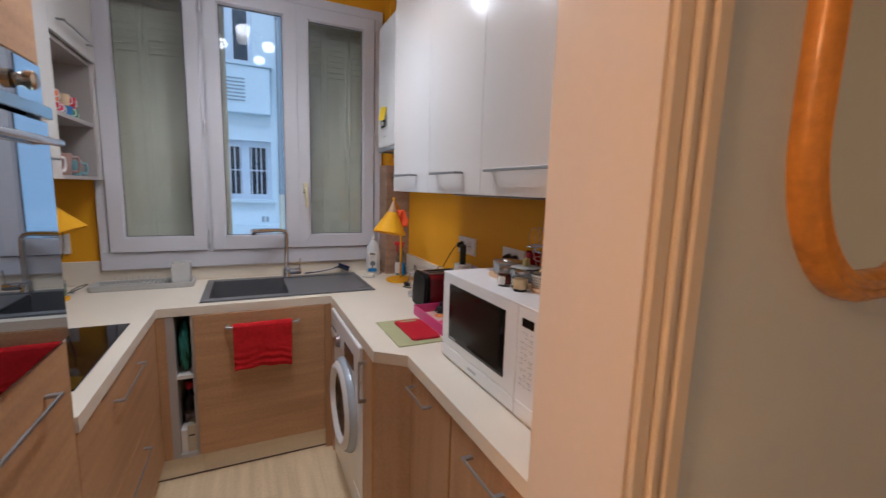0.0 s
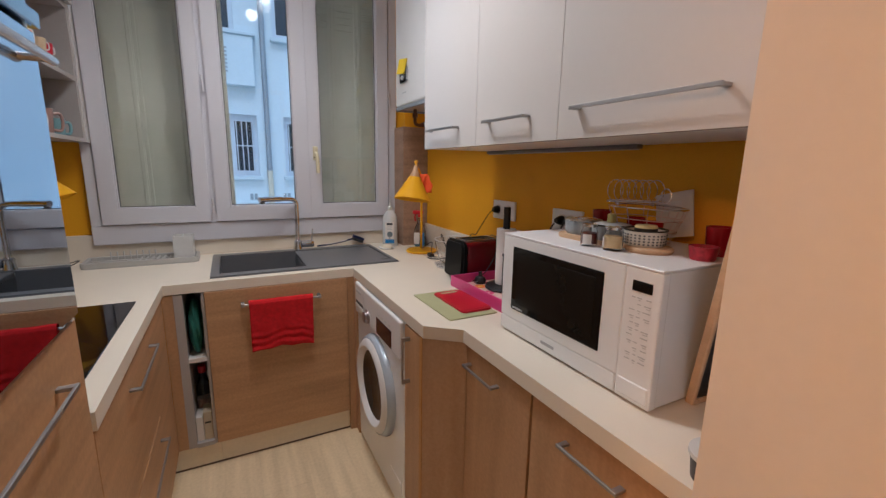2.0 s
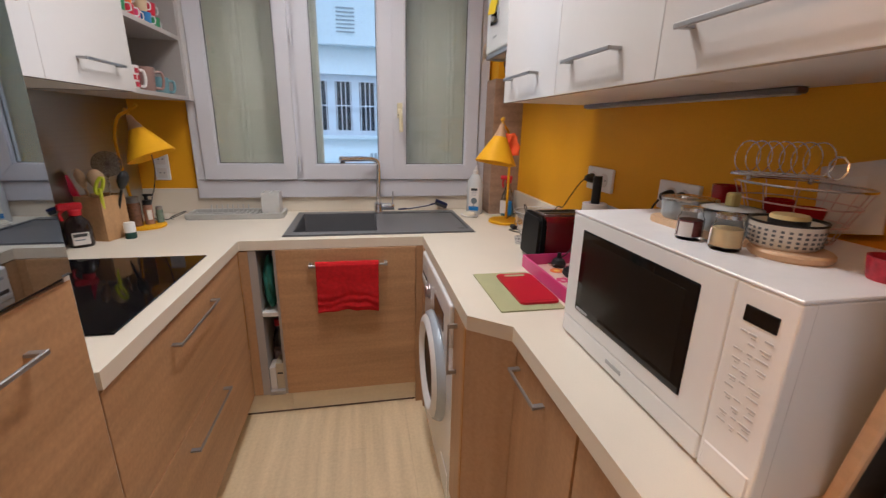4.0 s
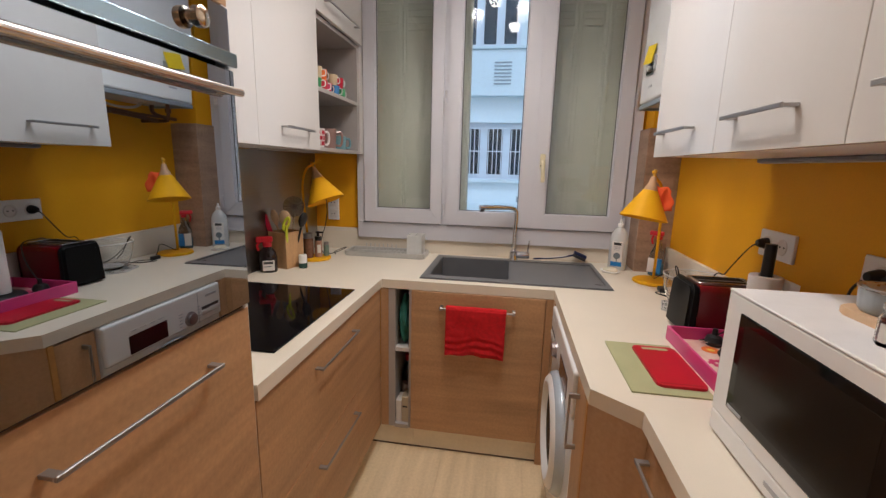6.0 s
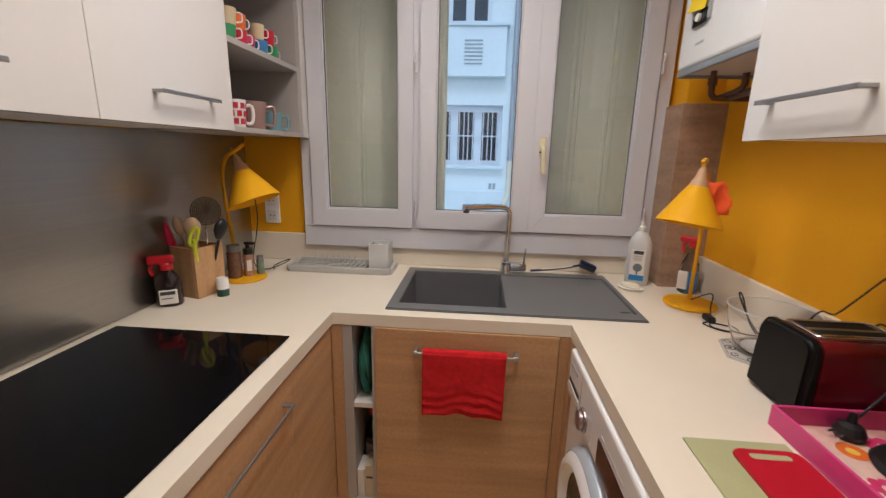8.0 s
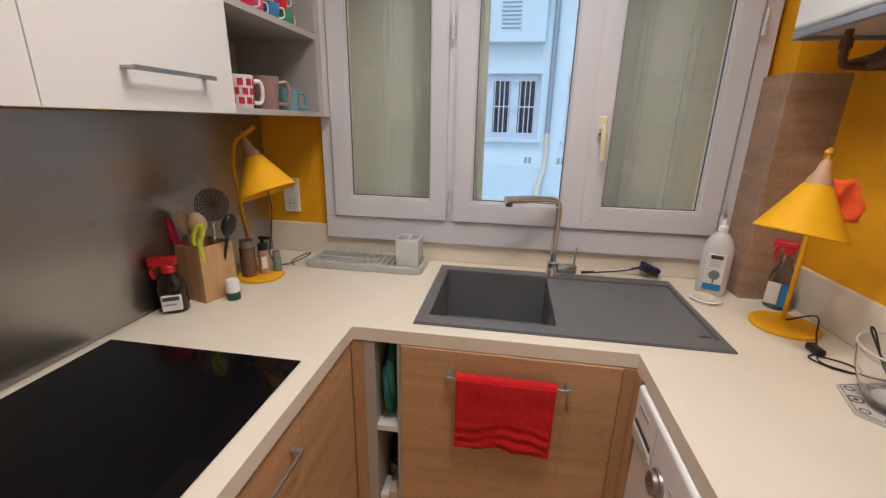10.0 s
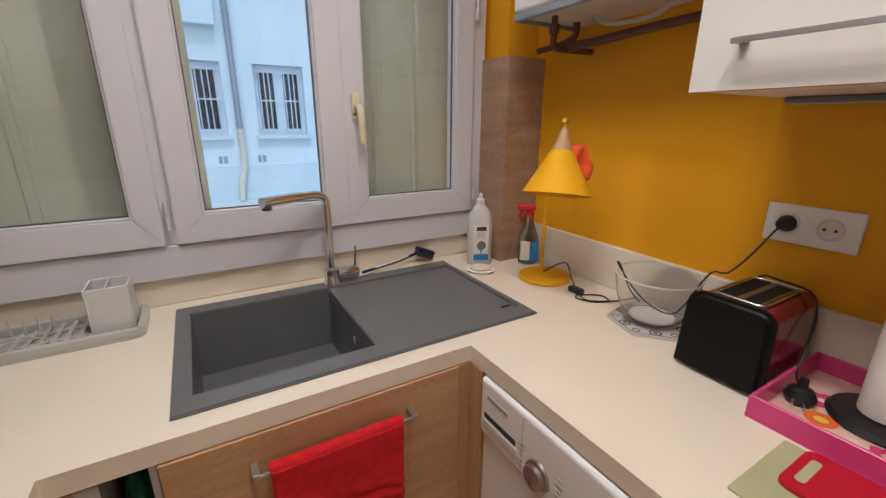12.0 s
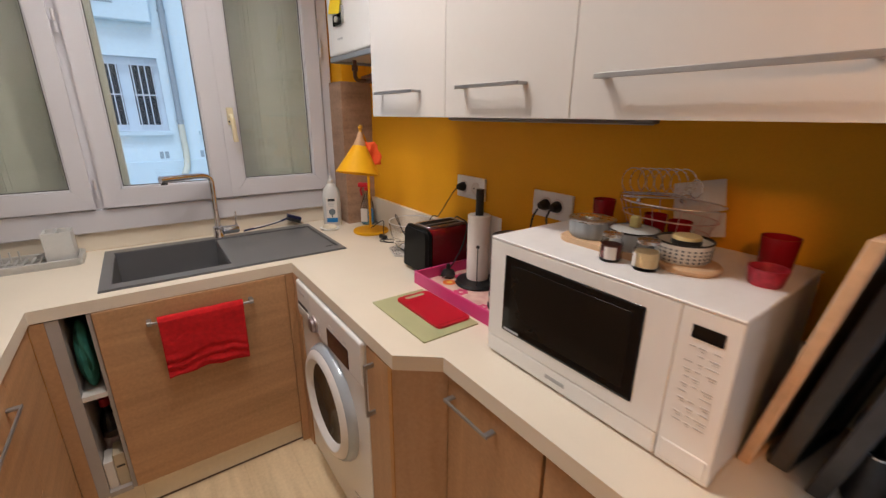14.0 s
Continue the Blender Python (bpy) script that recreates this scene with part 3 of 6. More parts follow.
# oven
t = thing("oven", "built-in oven with a dark mirrored glass door", "oven", (-0.55, 1.1, 1.058), local=False)
part("body", box(-0.80, -0.303, 0.804, 1.384, 1.058, 1.666), DARK, t)
ajar = Matrix.Translation((-0.273, 1.381, 0)) @ Matrix.Rotation(radians(0.48), 4, "Z") @ Matrix.Translation((0.273, -1.381, 0))
d = part("door", moved(box(-0.302, -0.273, 0.789, 1.381, 1.067, 1.551, 0.002), ajar), OVEN_GLASS, t, "dark mirrored glass door")
# Black strip fills the gap between the oven door and the drawer.
part("vent_strip", box(-0.302, -0.282, 0.789, 1.381, 1.059, 1.066, 0.001), BLACK, t, "black strip in the gap below the door")
bm = tube([(-0.250, 0.804, 1.507), (-0.250, 1.366, 1.507)], 0.008, 12)
for y in (0.85, 1.35):
    tube([(-0.273, y, 1.507), (-0.250, y, 1.507)], 0.006, 8, bm=bm)
part("handle", bm, mat("warm_steel", (0.68, 0.62, 0.58), 0.22, metal=1.0), d, "polished steel bar handle", smooth=True)
part("trim", box(-0.3025, -0.263, 0.789, 1.381, 1.556, 1.582, 0.002), OVEN_STEEL, t, "steel trim strip with reflected blue put into its colour")
p = part("control_panel", box(-0.3025, -0.277, 0.789, 1.381, 1.584, 1.666, 0.002), OVEN_GLASS, t)
for y in (1.281, 0.9):
    kn = part("knob", lathe([(0, 0), (0.013, 0), (0.012, 0.008), (0.018, 0.010), (0.018, 0.023), (0.014, 0.026), (0, 0.026)], 20, (-0.277, y, 1.619), axis="x"), BRASS, p, "brass-coloured knob", smooth=True)

# ---- colours of small things ----
RED = mat("red_plastic", (0.52, 0.012, 0.022), 0.35, vary=0.06)
RED_METAL = mat("dark_red_lacquer", (0.13, 0.004, 0.009), 0.24, vary=0.08, coat=0.5)
TERRY = mat("red_terry", (0.54, 0.008, 0.011), 0.95, vary=0.22, scale=(60, 60, 60), fine=700, bump=0.0016)
LAMP_YELLOW = mat("yellow_lamp_paint", (0.80, 0.41, 0.003), 0.5, ior=1.22, vary=0.04)
BEECH = mat("pale_beech", (0.62, 0.42, 0.25), 0.5, vary=0.15, scale=(4, 4, 40))
BAMBOO = mat("bamboo", (0.50, 0.30, 0.14), 0.5, vary=0.2, scale=(30, 30, 3), fine=80)
PINK = mat("pink_lacquer", (0.62, 0.055, 0.22), 0.3, vary=0.05)
PINK_MOTIF = mat("pink_flower_print", (0.78, 0.36, 0.36), 0.35, vary=0.25, scale=(9, 9, 9), fine=40, other=(0.86, 0.70, 0.56))
GREEN_MAT = mat("pale_green_mat", (0.42, 0.415, 0.225), 0.6, vary=0.1, fine=240)
ORANGE = mat("orange_cloth", (0.82, 0.11, 0.02), 0.9, vary=0.12, fine=300)
PAPER = mat("white_paper", (0.80, 0.77, 0.74), 0.9, vary=0.03, fine=160, bump=0.0012)
CARD = mat("white_card", (0.72, 0.68, 0.64), 0.6, vary=0.04)
ENAMEL = mat("cream_enamel", (0.68, 0.66, 0.60), 0.25, vary=0.04, coat=0.3)
MOTIF = mat("grey_blue_motif", (0.10, 0.12, 0.14), 0.35)
BLUE = mat("blue_print", (0.03, 0.20, 0.50), 0.4)
GREEN = mat("green_fabric", (0.03, 0.155, 0.12), 0.85, vary=0.25, scale=(12, 12, 12))
COPPER = mat("brown_pipe", (0.14, 0.075, 0.05), 0.45, metal=0.5, vary=0.2)
POSTIT = mat("yellow_note", (0.85, 0.62, 0.01), 0.7)
BULB = mat("lit_bulb", (1.0, 0.88, 0.74), 0.4, emit=22.0)
PALE_GREY = mat("pale_grey_plastic", (0.60, 0.59, 0.57), 0.4, vary=0.04)


def paint(name, colour, rough=0.3):
    return mat(name, colour, rough, vary=0.05, coat=0.2)


# ---- sink and tap ----
t = thing("sink", "dark grey composite sink with a drainer, set in the worktop", "sink", (0.32, 2.67, WT), local=False)
SZ = WT + 0.0075
SXS, SYS = (-0.108, -0.072, 0.303, 0.735, 0.757), (2.405, 2.462, 2.862, 2.918)
bm = bmesh.new()
grid = [[bm.verts.new((x, y, SZ)) for y in SYS] for x in SXS]
for i in range(4):
    for j in range(3):
        if j != 1 or i in (0, 3):
            bm.faces.new((grid[i][j], grid[i + 1][j], grid[i + 1][j + 1], grid[i][j + 1]))
g = bmesh.ops.extrude_face_region(bm, geom=bm.faces[:])
bmesh.ops.translate(bm, vec=(0, 0, WT + 0.0005 - SZ), verts=[v for v in g["geom"] if isinstance(v, bmesh.types.BMVert)])
bmesh.ops.recalc_face_normals(bm, faces=bm.faces)
edge = [e for e in bm.edges if e.verts[0].co.z > SZ - 1e-5 and e.verts[1].co.z > SZ - 1e-5 and len(e.link_faces) == 2 and e.calc_face_angle(0) > 1]
bmesh.ops.bevel(bm, geom=edge, offset=0.003, segments=2, affect="EDGES")
part("rim", bm, SINK, t)
part("drainer", prism([(0.3035, 2.4625), (0.7345, 2.4625), (0.7345, 2.8615), (0.3035, 2.8615)], WT - 0.016, WT + 0.0035, 0.0025), SINK, t)
bowl = part("bowl", box(-0.072, 0.303, 2.462, 2.862, 0.662, 0.672), SINK, t)
for q in ((-0.084, -0.072, 2.45, 2.874, WT + 0.001), (0.303, 0.315, 2.45, 2.874, WT - 0.017), (-0.072, 0.303, 2.45, 2.462, WT + 0.001), (-0.072, 0.303, 2.862, 2.874, WT + 0.001)):
    part("bowl_side", box(q[0], q[1], q[2], q[3], 0.662, q[4]), SINK, bowl)
part("drain", lathe([(0, 0.003), (0.02, 0.003), (0.03, 0.004), (0.044, 0.002), (0.046, 0)], 24, (0.11, 2.70, 0.672)), CHROME, t, "round chrome drain", smooth=True)
part("overflow", disc(0.012, 0.004, (0.301, 2.62, 0.80), "x", 16), CHROME, t)
part("drain_slot", prism(rounded(0.034, 0.009, 0.004, 4, 0.708, 2.482), WT + 0.0036, WT + 0.0044), BLACK, t)

TAP = mat("tap_steel", (0.72, 0.74, 0.78), 0.17, metal=1.0, vary=0.04)
t = thing("kitchen_tap", "chrome kitchen tap with a straight angled spout", "tap", (0.325, 2.892, SZ), local=False)
part("base", lathe([(0, 0), (0.026, 0), (0.026, 0.006), (0.022, 0.012), (0.022, 0.05), (0.014, 0.056), (0, 0.056)], 24, (0.325, 2.892, SZ)), TAP, t, smooth=True)
part("riser", tube(arc([(0.325, 2.892, SZ + 0.05), (0.327, 2.898, 1.02), (0.330, 2.908, 1.10), (0.326, 2.910, 1.138), (0.300, 2.897, 1.156), (0.24, 2.866, 1.160)]), 0.0125, 14), TAP, t, smooth=True)
part("spout", tube([(0.245, 2.868, 1.160), (0.215, 2.8515, 1.161), (0.133, 2.806, 1.162)], 0.0145, 18), TAP, t, smooth=True)
part("nozzle", disc(0.013, 0.012, (0.145, 2.812, 1.140), seg=14), DARK, t)
l = part("valve", lathe([(0, 0), (0.02, 0), (0.02, 0.062), (0.016, 0.068), (0, 0.068)], 20, (0.345, 2.892, SZ + 0.03), axis="x"), TAP, t, smooth=True)
part("lever", tube([(0.402, 2.892, SZ + 0.04), (0.408, 2.894, SZ + 0.115)], 0.004, 8), TAP, l, smooth=True)

t = thing("washing_up_brush", "washing-up brush with a navy blue handle", "brush", (0.58, 2.945, SZ), local=False)
NAVY = mat("navy_plastic", (0.014, 0.02, 0.075), 0.35)
line = arc([(0.44, 2.925, SZ + 0.006), (0.52, 2.942, SZ + 0.010), (0.60, 2.950, SZ + 0.020), (0.66, 2.950, SZ + 0.034)], 5)
hd = part("handle", tube(line, 0.0052, 8), NAVY, t, "navy plastic handle with a white inlay", smooth=True)
part("inlay", tube([p + Vector((0, -0.002, 0.0034)) for p in line[3:-3]], 0.0028, 6), WHITE, hd, smooth=True)
slant = Matrix.Translation((0.695, 2.949, SZ + 0.034)) @ Matrix.Rotation(radians(22), 4, "Y")
part("head", moved(box(-0.038, 0.036, -0.017, 0.017, -0.004, 0.012, 0.005, seg=2), slant), NAVY, t)
bm = bmesh.new()
for i in range(7):
    for k in range(3):
        box(-0.034 + i * 0.0102, -0.027 + i * 0.0102, -0.014 + k * 0.0105, -0.007 + k * 0.0105, -0.020, -0.0035, bm=bm)
part("bristles", moved(bm, slant), DARK, t, "stiff dark bristles")

# ---- hob ----
t = thing("induction_hob", "black glass induction hob set in the worktop", "hob", (-0.56, 1.83, WT), local=False)
part("glass", box(-0.855, -0.328, 1.550, 2.158, WT, WT + 0.005, 0.0015), mat("hob_glass", (0.004, 0.004, 0.005), 0.05, vary=0.1, rough_vary=0.02, ior=1.36), t)

# ---- washing machine ----
t = thing("washing_machine", "white front-loading washing machine with a grey door ring", "washing machine", (0.79, 2.0, 0), local=False)
WX = 0.505
part("body", box(WX, 1.07, 1.700, 2.302, 0.012, 0.814, 0.008, seg=2), APPLIANCE, t)
p = part("control_panel", box(WX - 0.012, WX + 0.01, 1.704, 2.300, 0.660, 0.812, 0.010, seg=3), APPLIANCE, t)
part("display", box(WX - 0.014, WX - 0.011, 1.80, 1.975, 0.672, 0.742, 0.001), mat("dark_display", (0.035, 0.004, 0.008), 0.12), p, "dark reddish display window")
part("dial", lathe([(0, 0), (0.032, 0), (0.031, -0.006), (0.026, -0.008), (0.025, -0.017), (0.022, -0.019), (0, -0.019)], 28, (WX - 0.012, 2.10, 0.700), axis="x"), mat("dial_metal", (0.34, 0.29, 0.29), 0.35, metal=0.8), p, "brownish silver programme dial", smooth=True)
part("drawer_handle", box(WX - 0.016, WX - 0.011, 2.165, 2.285, 0.690, 0.712, 0.004, seg=2), PALE_GREY, p)
part("drawer_seam", box(WX - 0.0128, WX - 0.0115, 2.150, 2.152, 0.665, 0.800), GREY_PLASTIC, p)
part("logo_bar", box(WX - 0.0135, WX - 0.0115, 2.20, 2.27, 0.768, 0.778), GREY_PLASTIC, p)
for k in (-1, 1):
    for i in range(6):
        z = 0.668 + 0.0135 * i
        y = 2.10 + k * (0.040 + 0.006 * math.cos((z - 0.70) * 30))
        part("marking", box(WX - 0.0132, WX - 0.0115, y, y + k * (0.012 + 0.004 * (i % 3)), z, z + 0.0024), GREY_PLASTIC, p)
for i in range(4):
    part("marking", box(WX - 0.0132, WX - 0.0115, 1.81 + 0.042 * i, 1.835 + 0.042 * i, 0.757, 0.7595), GREY_PLASTIC, p)
part("handle_recess", box(WX - 0.0136, WX - 0.0115, 2.17, 2.28, 0.714, 0.728, 0.0008), DARK, p, "dark recess above the drawer grip")
DC = (WX, 2.0, 0.43)
d = part("door_ring", lathe([(0.140, -0.012), (0.152, -0.030), (0.168, -0.044), (0.186, -0.042), (0.202, -0.026), (0.2035, 0.0), (0.150, 0.0), (0.140, -0.012)], 56, DC, axis="x"), mat("washer_white_ring", (0.82, 0.82, 0.82), 0.32, coat=0.15), t, smooth=True)
part("outer_ring", lathe([(0.198, -0.030), (0.206, -0.026), (0.215, -0.008), (0.215, 0.002), (0.204, 0.002), (0.198, -0.030)], 56, DC, axis="x"), mat("washer_grey_ring", (0.46, 0.52, 0.59), 0.22, metal=0.15), d, "blue-grey outer ring", smooth=True)
part("door_glass", lathe([(0, -0.003), (0.06, -0.004), (0.11, -0.010), (0.15, -0.024), (0.15, -0.001), (0, -0.001)], 48, DC, axis="x"), mat("door_bowl_glass", (0.045, 0.04, 0.035), 0.09, vary=0.3, scale=(14, 14, 14)), d, "dark bowl glass", smooth=True)
part("filter_flap", box(WX - 0.003, WX + 0.003, 1.73, 1.85, 0.03, 0.14, 0.002), APPLIANCE, t)
for x in (0.54, 1.03):
    for y in (1.74, 2.26):
        part("foot", disc(0.02, 0.014, (x, y, 0), seg=14), BLACK, t)

# ---- towel ----
t = thing("hand_towel", "red terry hand towel hanging over the towel bar", "towel", (0.17, 2.32, 0.749), local=False)
random.seed(3)


def towel_sheet(y, z0, z1, x0, x1, amp):
    bm = bmesh.new()
    nx, nz = 34, 30
    grid = []
    for j in range(nz + 1):
        v = j / nz
        z = z1 + (z0 - z1) * v
        row = []
        for i in range(nx + 1):
            u = i / nx
            wave = amp * v * (math.sin(u * 9.5 + 0.8) + 0.5 * math.sin(u * 21 + 2)) + (0.0033 + 0.0014 * math.sin(u * 8 + 2)) * math.sin(z * 185 + 1.9 * math.sin(u * 6 + 1) + 3 * noise.noise(Vector((u * 5, v * 4, 0.3)))) * max(0, min(1, (v - 0.5) * 4)) + 0.004 * noise.noise(Vector((u * 4, v * 4, 2.2))) * min(1, 4 * v)
            row.append(bm.verts.new((x0 + (x1 - x0) * (u + 0.012 * v * math.sin(u * 5)), y - wave, z + (0.008 * math.sin(u * 3.2) - 0.005 * u + 0.002 * math.sin(u * 17)) * v)))
        grid.append(row)
    for a, b in zip(grid, grid[1:]):
        for i in range(nx):
            bm.faces.new((a[i], a[i + 1], b[i + 1], b[i]))
    return bm


front = part("front_fold", towel_sheet(2.3095, 0.536, 0.757, 0.034, 0.300, 0.0035), TERRY, t, smooth=True)
back = part("back_fold", towel_sheet(2.3305, 0.58, 0.757, 0.036, 0.298, 0.002), TERRY, t, smooth=True)
for o in (front, back):
    s = o.modifiers.new("thickness", "SOLIDIFY")
    s.thickness, s.offset = 0.006, 0
bm = tube([(0.0335 + 0.267 * i / 16, 2.320 + 0.0006 * math.sin(i * 1.7), 0.7545 + 0.0007 * math.sin(i * 1.1)) for i in range(17)], 0.0132, 18)
part("top_fold", bm, TERRY, t, smooth=True)

# ---- microwave and what stands on it ----
MX0, MX1, MY0, MY1, MZ0, MZ1 = 0.716, 1.062, 0.905, 1.424, WT + 0.006, 1.159
t = thing("microwave_oven", "white microwave oven with a black door window", "microwave", (0.87, 1.17, WT), local=False)
part("body", box(MX0 + 0.02, MX1, MY0 + 0.002, MY1 - 0.002, MZ0, MZ1 - 0.0055, 0.003, seg=2), APPLIANCE, t)
part("top_cover", box(MX0 - 0.001, MX1, MY0, MY1, MZ1 - 0.005, MZ1, 0.0015), mat("scuffed_white_enamel", (0.80, 0.79, 0.79), 0.32, vary=0.05, scale=(3, 14, 8), fine=40), t)
d = part("door", box(MX0, MX0 + 0.022, 0.9905, MY1, MZ0 + 0.044, MZ1 - 0.0055, 0.003, seg=2), APPLIANCE, t)
part("door_window", box(MX0 - 0.002, MX0 + 0.004, 1.043, 1.376, 0.938, 1.126, 0.004, seg=2), BLACK_GLASS, d, "black glass window")
part("mesh_screen", box(MX0 - 0.0024, MX0 - 0.0019, 1.066, 1.354, 0.958, 1.108, 0.0002), mat("dark_mesh", (0.011, 0.0095, 0.0075), 0.2, vary=0.1, ior=1.3), d, "dark grey perforated screen")
part("logo_bar", box(MX0 - 0.0035, MX0 - 0.0015, 1.32, 1.366, 0.944, 0.949), GREY_PLASTIC, d)
part("lower_panel", box(MX0, MX0 + 0.022, MY0 + 0.088, MY1, MZ0, MZ0 + 0.043, 0.004, seg=2), APPLIANCE, t)
part("logo_bar", box(MX0 - 0.0015, MX0 + 0.002, 1.185, 1.235, MZ0 + 0.018, MZ0 + 0.026), GREY_PLASTIC, t)
c = part("control_panel", box(MX0, MX0 + 0.022, MY0, 0.990, MZ0, MZ1 - 0.0055, 0.003, seg=2), APPLIANCE, t)
part("display", box(MX0 - 0.0015, MX0 + 0.004, 0.925, 0.971, 1.106, 1.128, 0.001), BLACK_GLASS, c)
KEY_INK = mat("grey_key_print", (0.48, 0.48, 0.49), 0.5)
for i in range(11):
    z = 1.092 - i * 0.0135
    for j, (y, w) in enumerate(((0.925, 0.017), (0.947, 0.010), (0.961, 0.013))):
        if (i * 3 + j) % 7 != 5:
            w2 = w * (0.65 + 0.35 * math.sin(i * 2.3 + j * 1.7) ** 2)
            part("key_mark", box(MX0 - 0.0012, MX0 + 0.002, y, y + w2, z, z + 0.0019), KEY_INK, c)
            if (i + j) % 2:
                part("key_line", box(MX0 - 0.0011, MX0 + 0.002, y + 0.001, y + w2 * 0.7, z - 0.0045, z - 0.0032), KEY_INK, c)
part("panel_button", box(MX0 - 0.002, MX0 + 0.004, 0.911, 0.984, MZ0 + 0.008, MZ0 + 0.046, 0.002), APPLIANCE, c)
for x in (0.76, 1.0):
    for y in (0.95, 1.39):
        part("foot", disc(0.012, 0.0065, (x, y, WT), seg=12), BLACK, t)


def wooden_board(at, r, label):
    t = thing("wooden_trivet", label, "trivet", at, group="wooden boards")
    part("board", lathe([(0, 0), (r - 0.003, 0), (r, 0.004), (r, 0.009), (r - 0.003, 0.012), (0, 0.012)], 36), BEECH, t, smooth=True)


def enamel_pot(at, r, h, ring, label, dotted):
    t = thing("enamel_pot", label, "pot", at, group="enamel pots")
    bm = lathe([(0, 0), (r * 0.86, 0), (r * 0.96, 0.006), (r, h), (r * 0.95, h), (r * 0.90, 0.012), (0, 0.010)], 48)
    if not dotted:
        for v in bm.verts:
            q = 1 - 0.022 * (0.5 + 0.5 * math.cos(12 * math.atan2(v.co.y, v.co.x))) * min(1, v.co.z / 0.008)
            v.co.x, v.co.y = v.co.x * q, v.co.y * q
    part("bowl", bm, ENAMEL if dotted else mat("blue_grey_enamel", (0.33, 0.36, 0.38), 0.3, vary=0.2, scale=(60, 60, 1)), t, smooth=True)
    part("rim", lathe([(r * 0.97, h - 0.001), (r * 1.03, h + 0.001), (r * 1.03, h + 0.004), (r * 0.95, h + 0.003), (r * 0.97, h - 0.001)], 36), ring, t, "dark rim", smooth=True)
    if dotted:
        for k in range(30):
            for j in range(4):
                a = 2 * math.pi * k / 30
                z = h * (0.20 + 0.19 * j)
                rr = r * (0.96 + 0.04 * z / h) + 0.0002
                part("dot", moved(box(-0.0006, 0.0006, -0.0022, 0.0022, -0.0017, 0.0017), Matrix.Rotation(a, 4, "Z") @ Matrix.Translation((rr, 0, z))), MOTIF, t)
    return t


t = thing("wooden_board", "long pale wooden board under two small pots", "board", (0.868, 1.212, MZ1))
part("board", prism(rounded(0.102, 0.222, 0.03), 0, 0.012, 0.002), BEECH, t)
p = enamel_pot((0.872, 1.270, MZ1 + 0.012), 0.049, 0.036, STEEL, "small grey enamel pot with a steel lid", False)
part("lid", lathe([(0, 0.007), (0.016, 0.007), (0.02, 0.003), (0.044, 0.002), (0.045, -0.002), (0, -0.001)], 32, (0, 0, 0.038)), STEEL, p, "brushed steel lid", smooth=True)
p = enamel_pot((0.864, 1.166, MZ1 + 0.012), 0.047, 0.036, BLACK, "small grey pot with a pale lid", False)
part("lid", lathe([(0, 0.004), (0.03, 0.004), (0.045, 0.0), (0.045, -0.002), (0, -0.001)], 32, (0, 0, 0.039)), mat("grey_enamel_lid", (0.42, 0.43, 0.42), 0.25), p, smooth=True)
part("knob", box(-0.009, 0.009, -0.009, 0.009, 0.042, 0.066, 0.003), mat("green_gold_foil", (0.45, 0.38, 0.14), 0.4), p, "green and gold knob")
wooden_board((0.868, 1.055, MZ1), 0.053, "round wooden trivet on the microwave")
p = enamel_pot((0.872, 1.072, MZ1 + 0.012), 0.048, 0.036, BLACK, "cream enamel bowl with dark dotted pattern", True)
part("small_tin", lathe([(0, 0.012), (0.025, 0.012), (0.025, 0.046), (0.023, 0.049), (0, 0.049)], 28, (-0.006, -0.006, 0)), mat("pale_yellow_tin", (0.62, 0.50, 0.24), 0.35), p, "pale yellow tin inside", smooth=True)
part("tin_label", lathe([(0.0252, 0.034), (0.0256, 0.034), (0.0256, 0.043), (0.0252, 0.043), (0.0252, 0.034)], 28, (-0.006, -0.006, 0)), BLACK, p)


JAR_GLASS = clear("thin_jar_glass", (1, 1, 1), 0.02, 1.12)


def jar(at, r, h, filling, label, lid=None):
    t = thing("glass_jar", label, "jar", at, group="small jars")
    part("glass", lathe([(0, 0), (r * 0.92, 0), (r, 0.004), (r, h * 0.72), (r * 0.82, h * 0.84), (r * 0.82, h * 0.98), (r * 0.78, h * 0.98), (r * 0.78, h * 0.84), (r * 0.94, h * 0.70), (r * 0.94, 0.006), (0, 0.005)], 28), JAR_GLASS, t, smooth=True)
    part("contents", lathe([(0, 0.0055), (r * 0.92, 0.0065), (r * 0.92, h * 0.66), (0, h * 0.67)], 24), filling, t, smooth=True)
    part("label", lathe([(r + 0.0004, h * 0.15), (r + 0.0008, h * 0.15), (r + 0.0008, h * 0.58), (r + 0.0004, h * 0.58)], 28), CARD, t) if lid is None else None
    part("lid", lathe([(0, 0), (r * 0.88, 0), (r * 0.88, h * 0.12), (0, h * 0.13)], 28, (0, 0, h * 0.97)), lid or STEEL, t, smooth=True)
    return t


def jar_label(t, r, h, a0):
    bm = bmesh.new()
    n = 8
    rows = [[bm.verts.new(((r + 0.0006) * math.cos(a0 + 1.1 * i / n), (r + 0.0006) * math.sin(a0 + 1.1 * i / n), z)) for i in range(n + 1)] for z in (h * 0.12, h * 0.62)]
    for i in range(n):
        bm.faces.new((rows[0][i], rows[0][i + 1], rows[1][i + 1], rows[1][i]))
    part("label", bm, CARD, t, "white paper label")


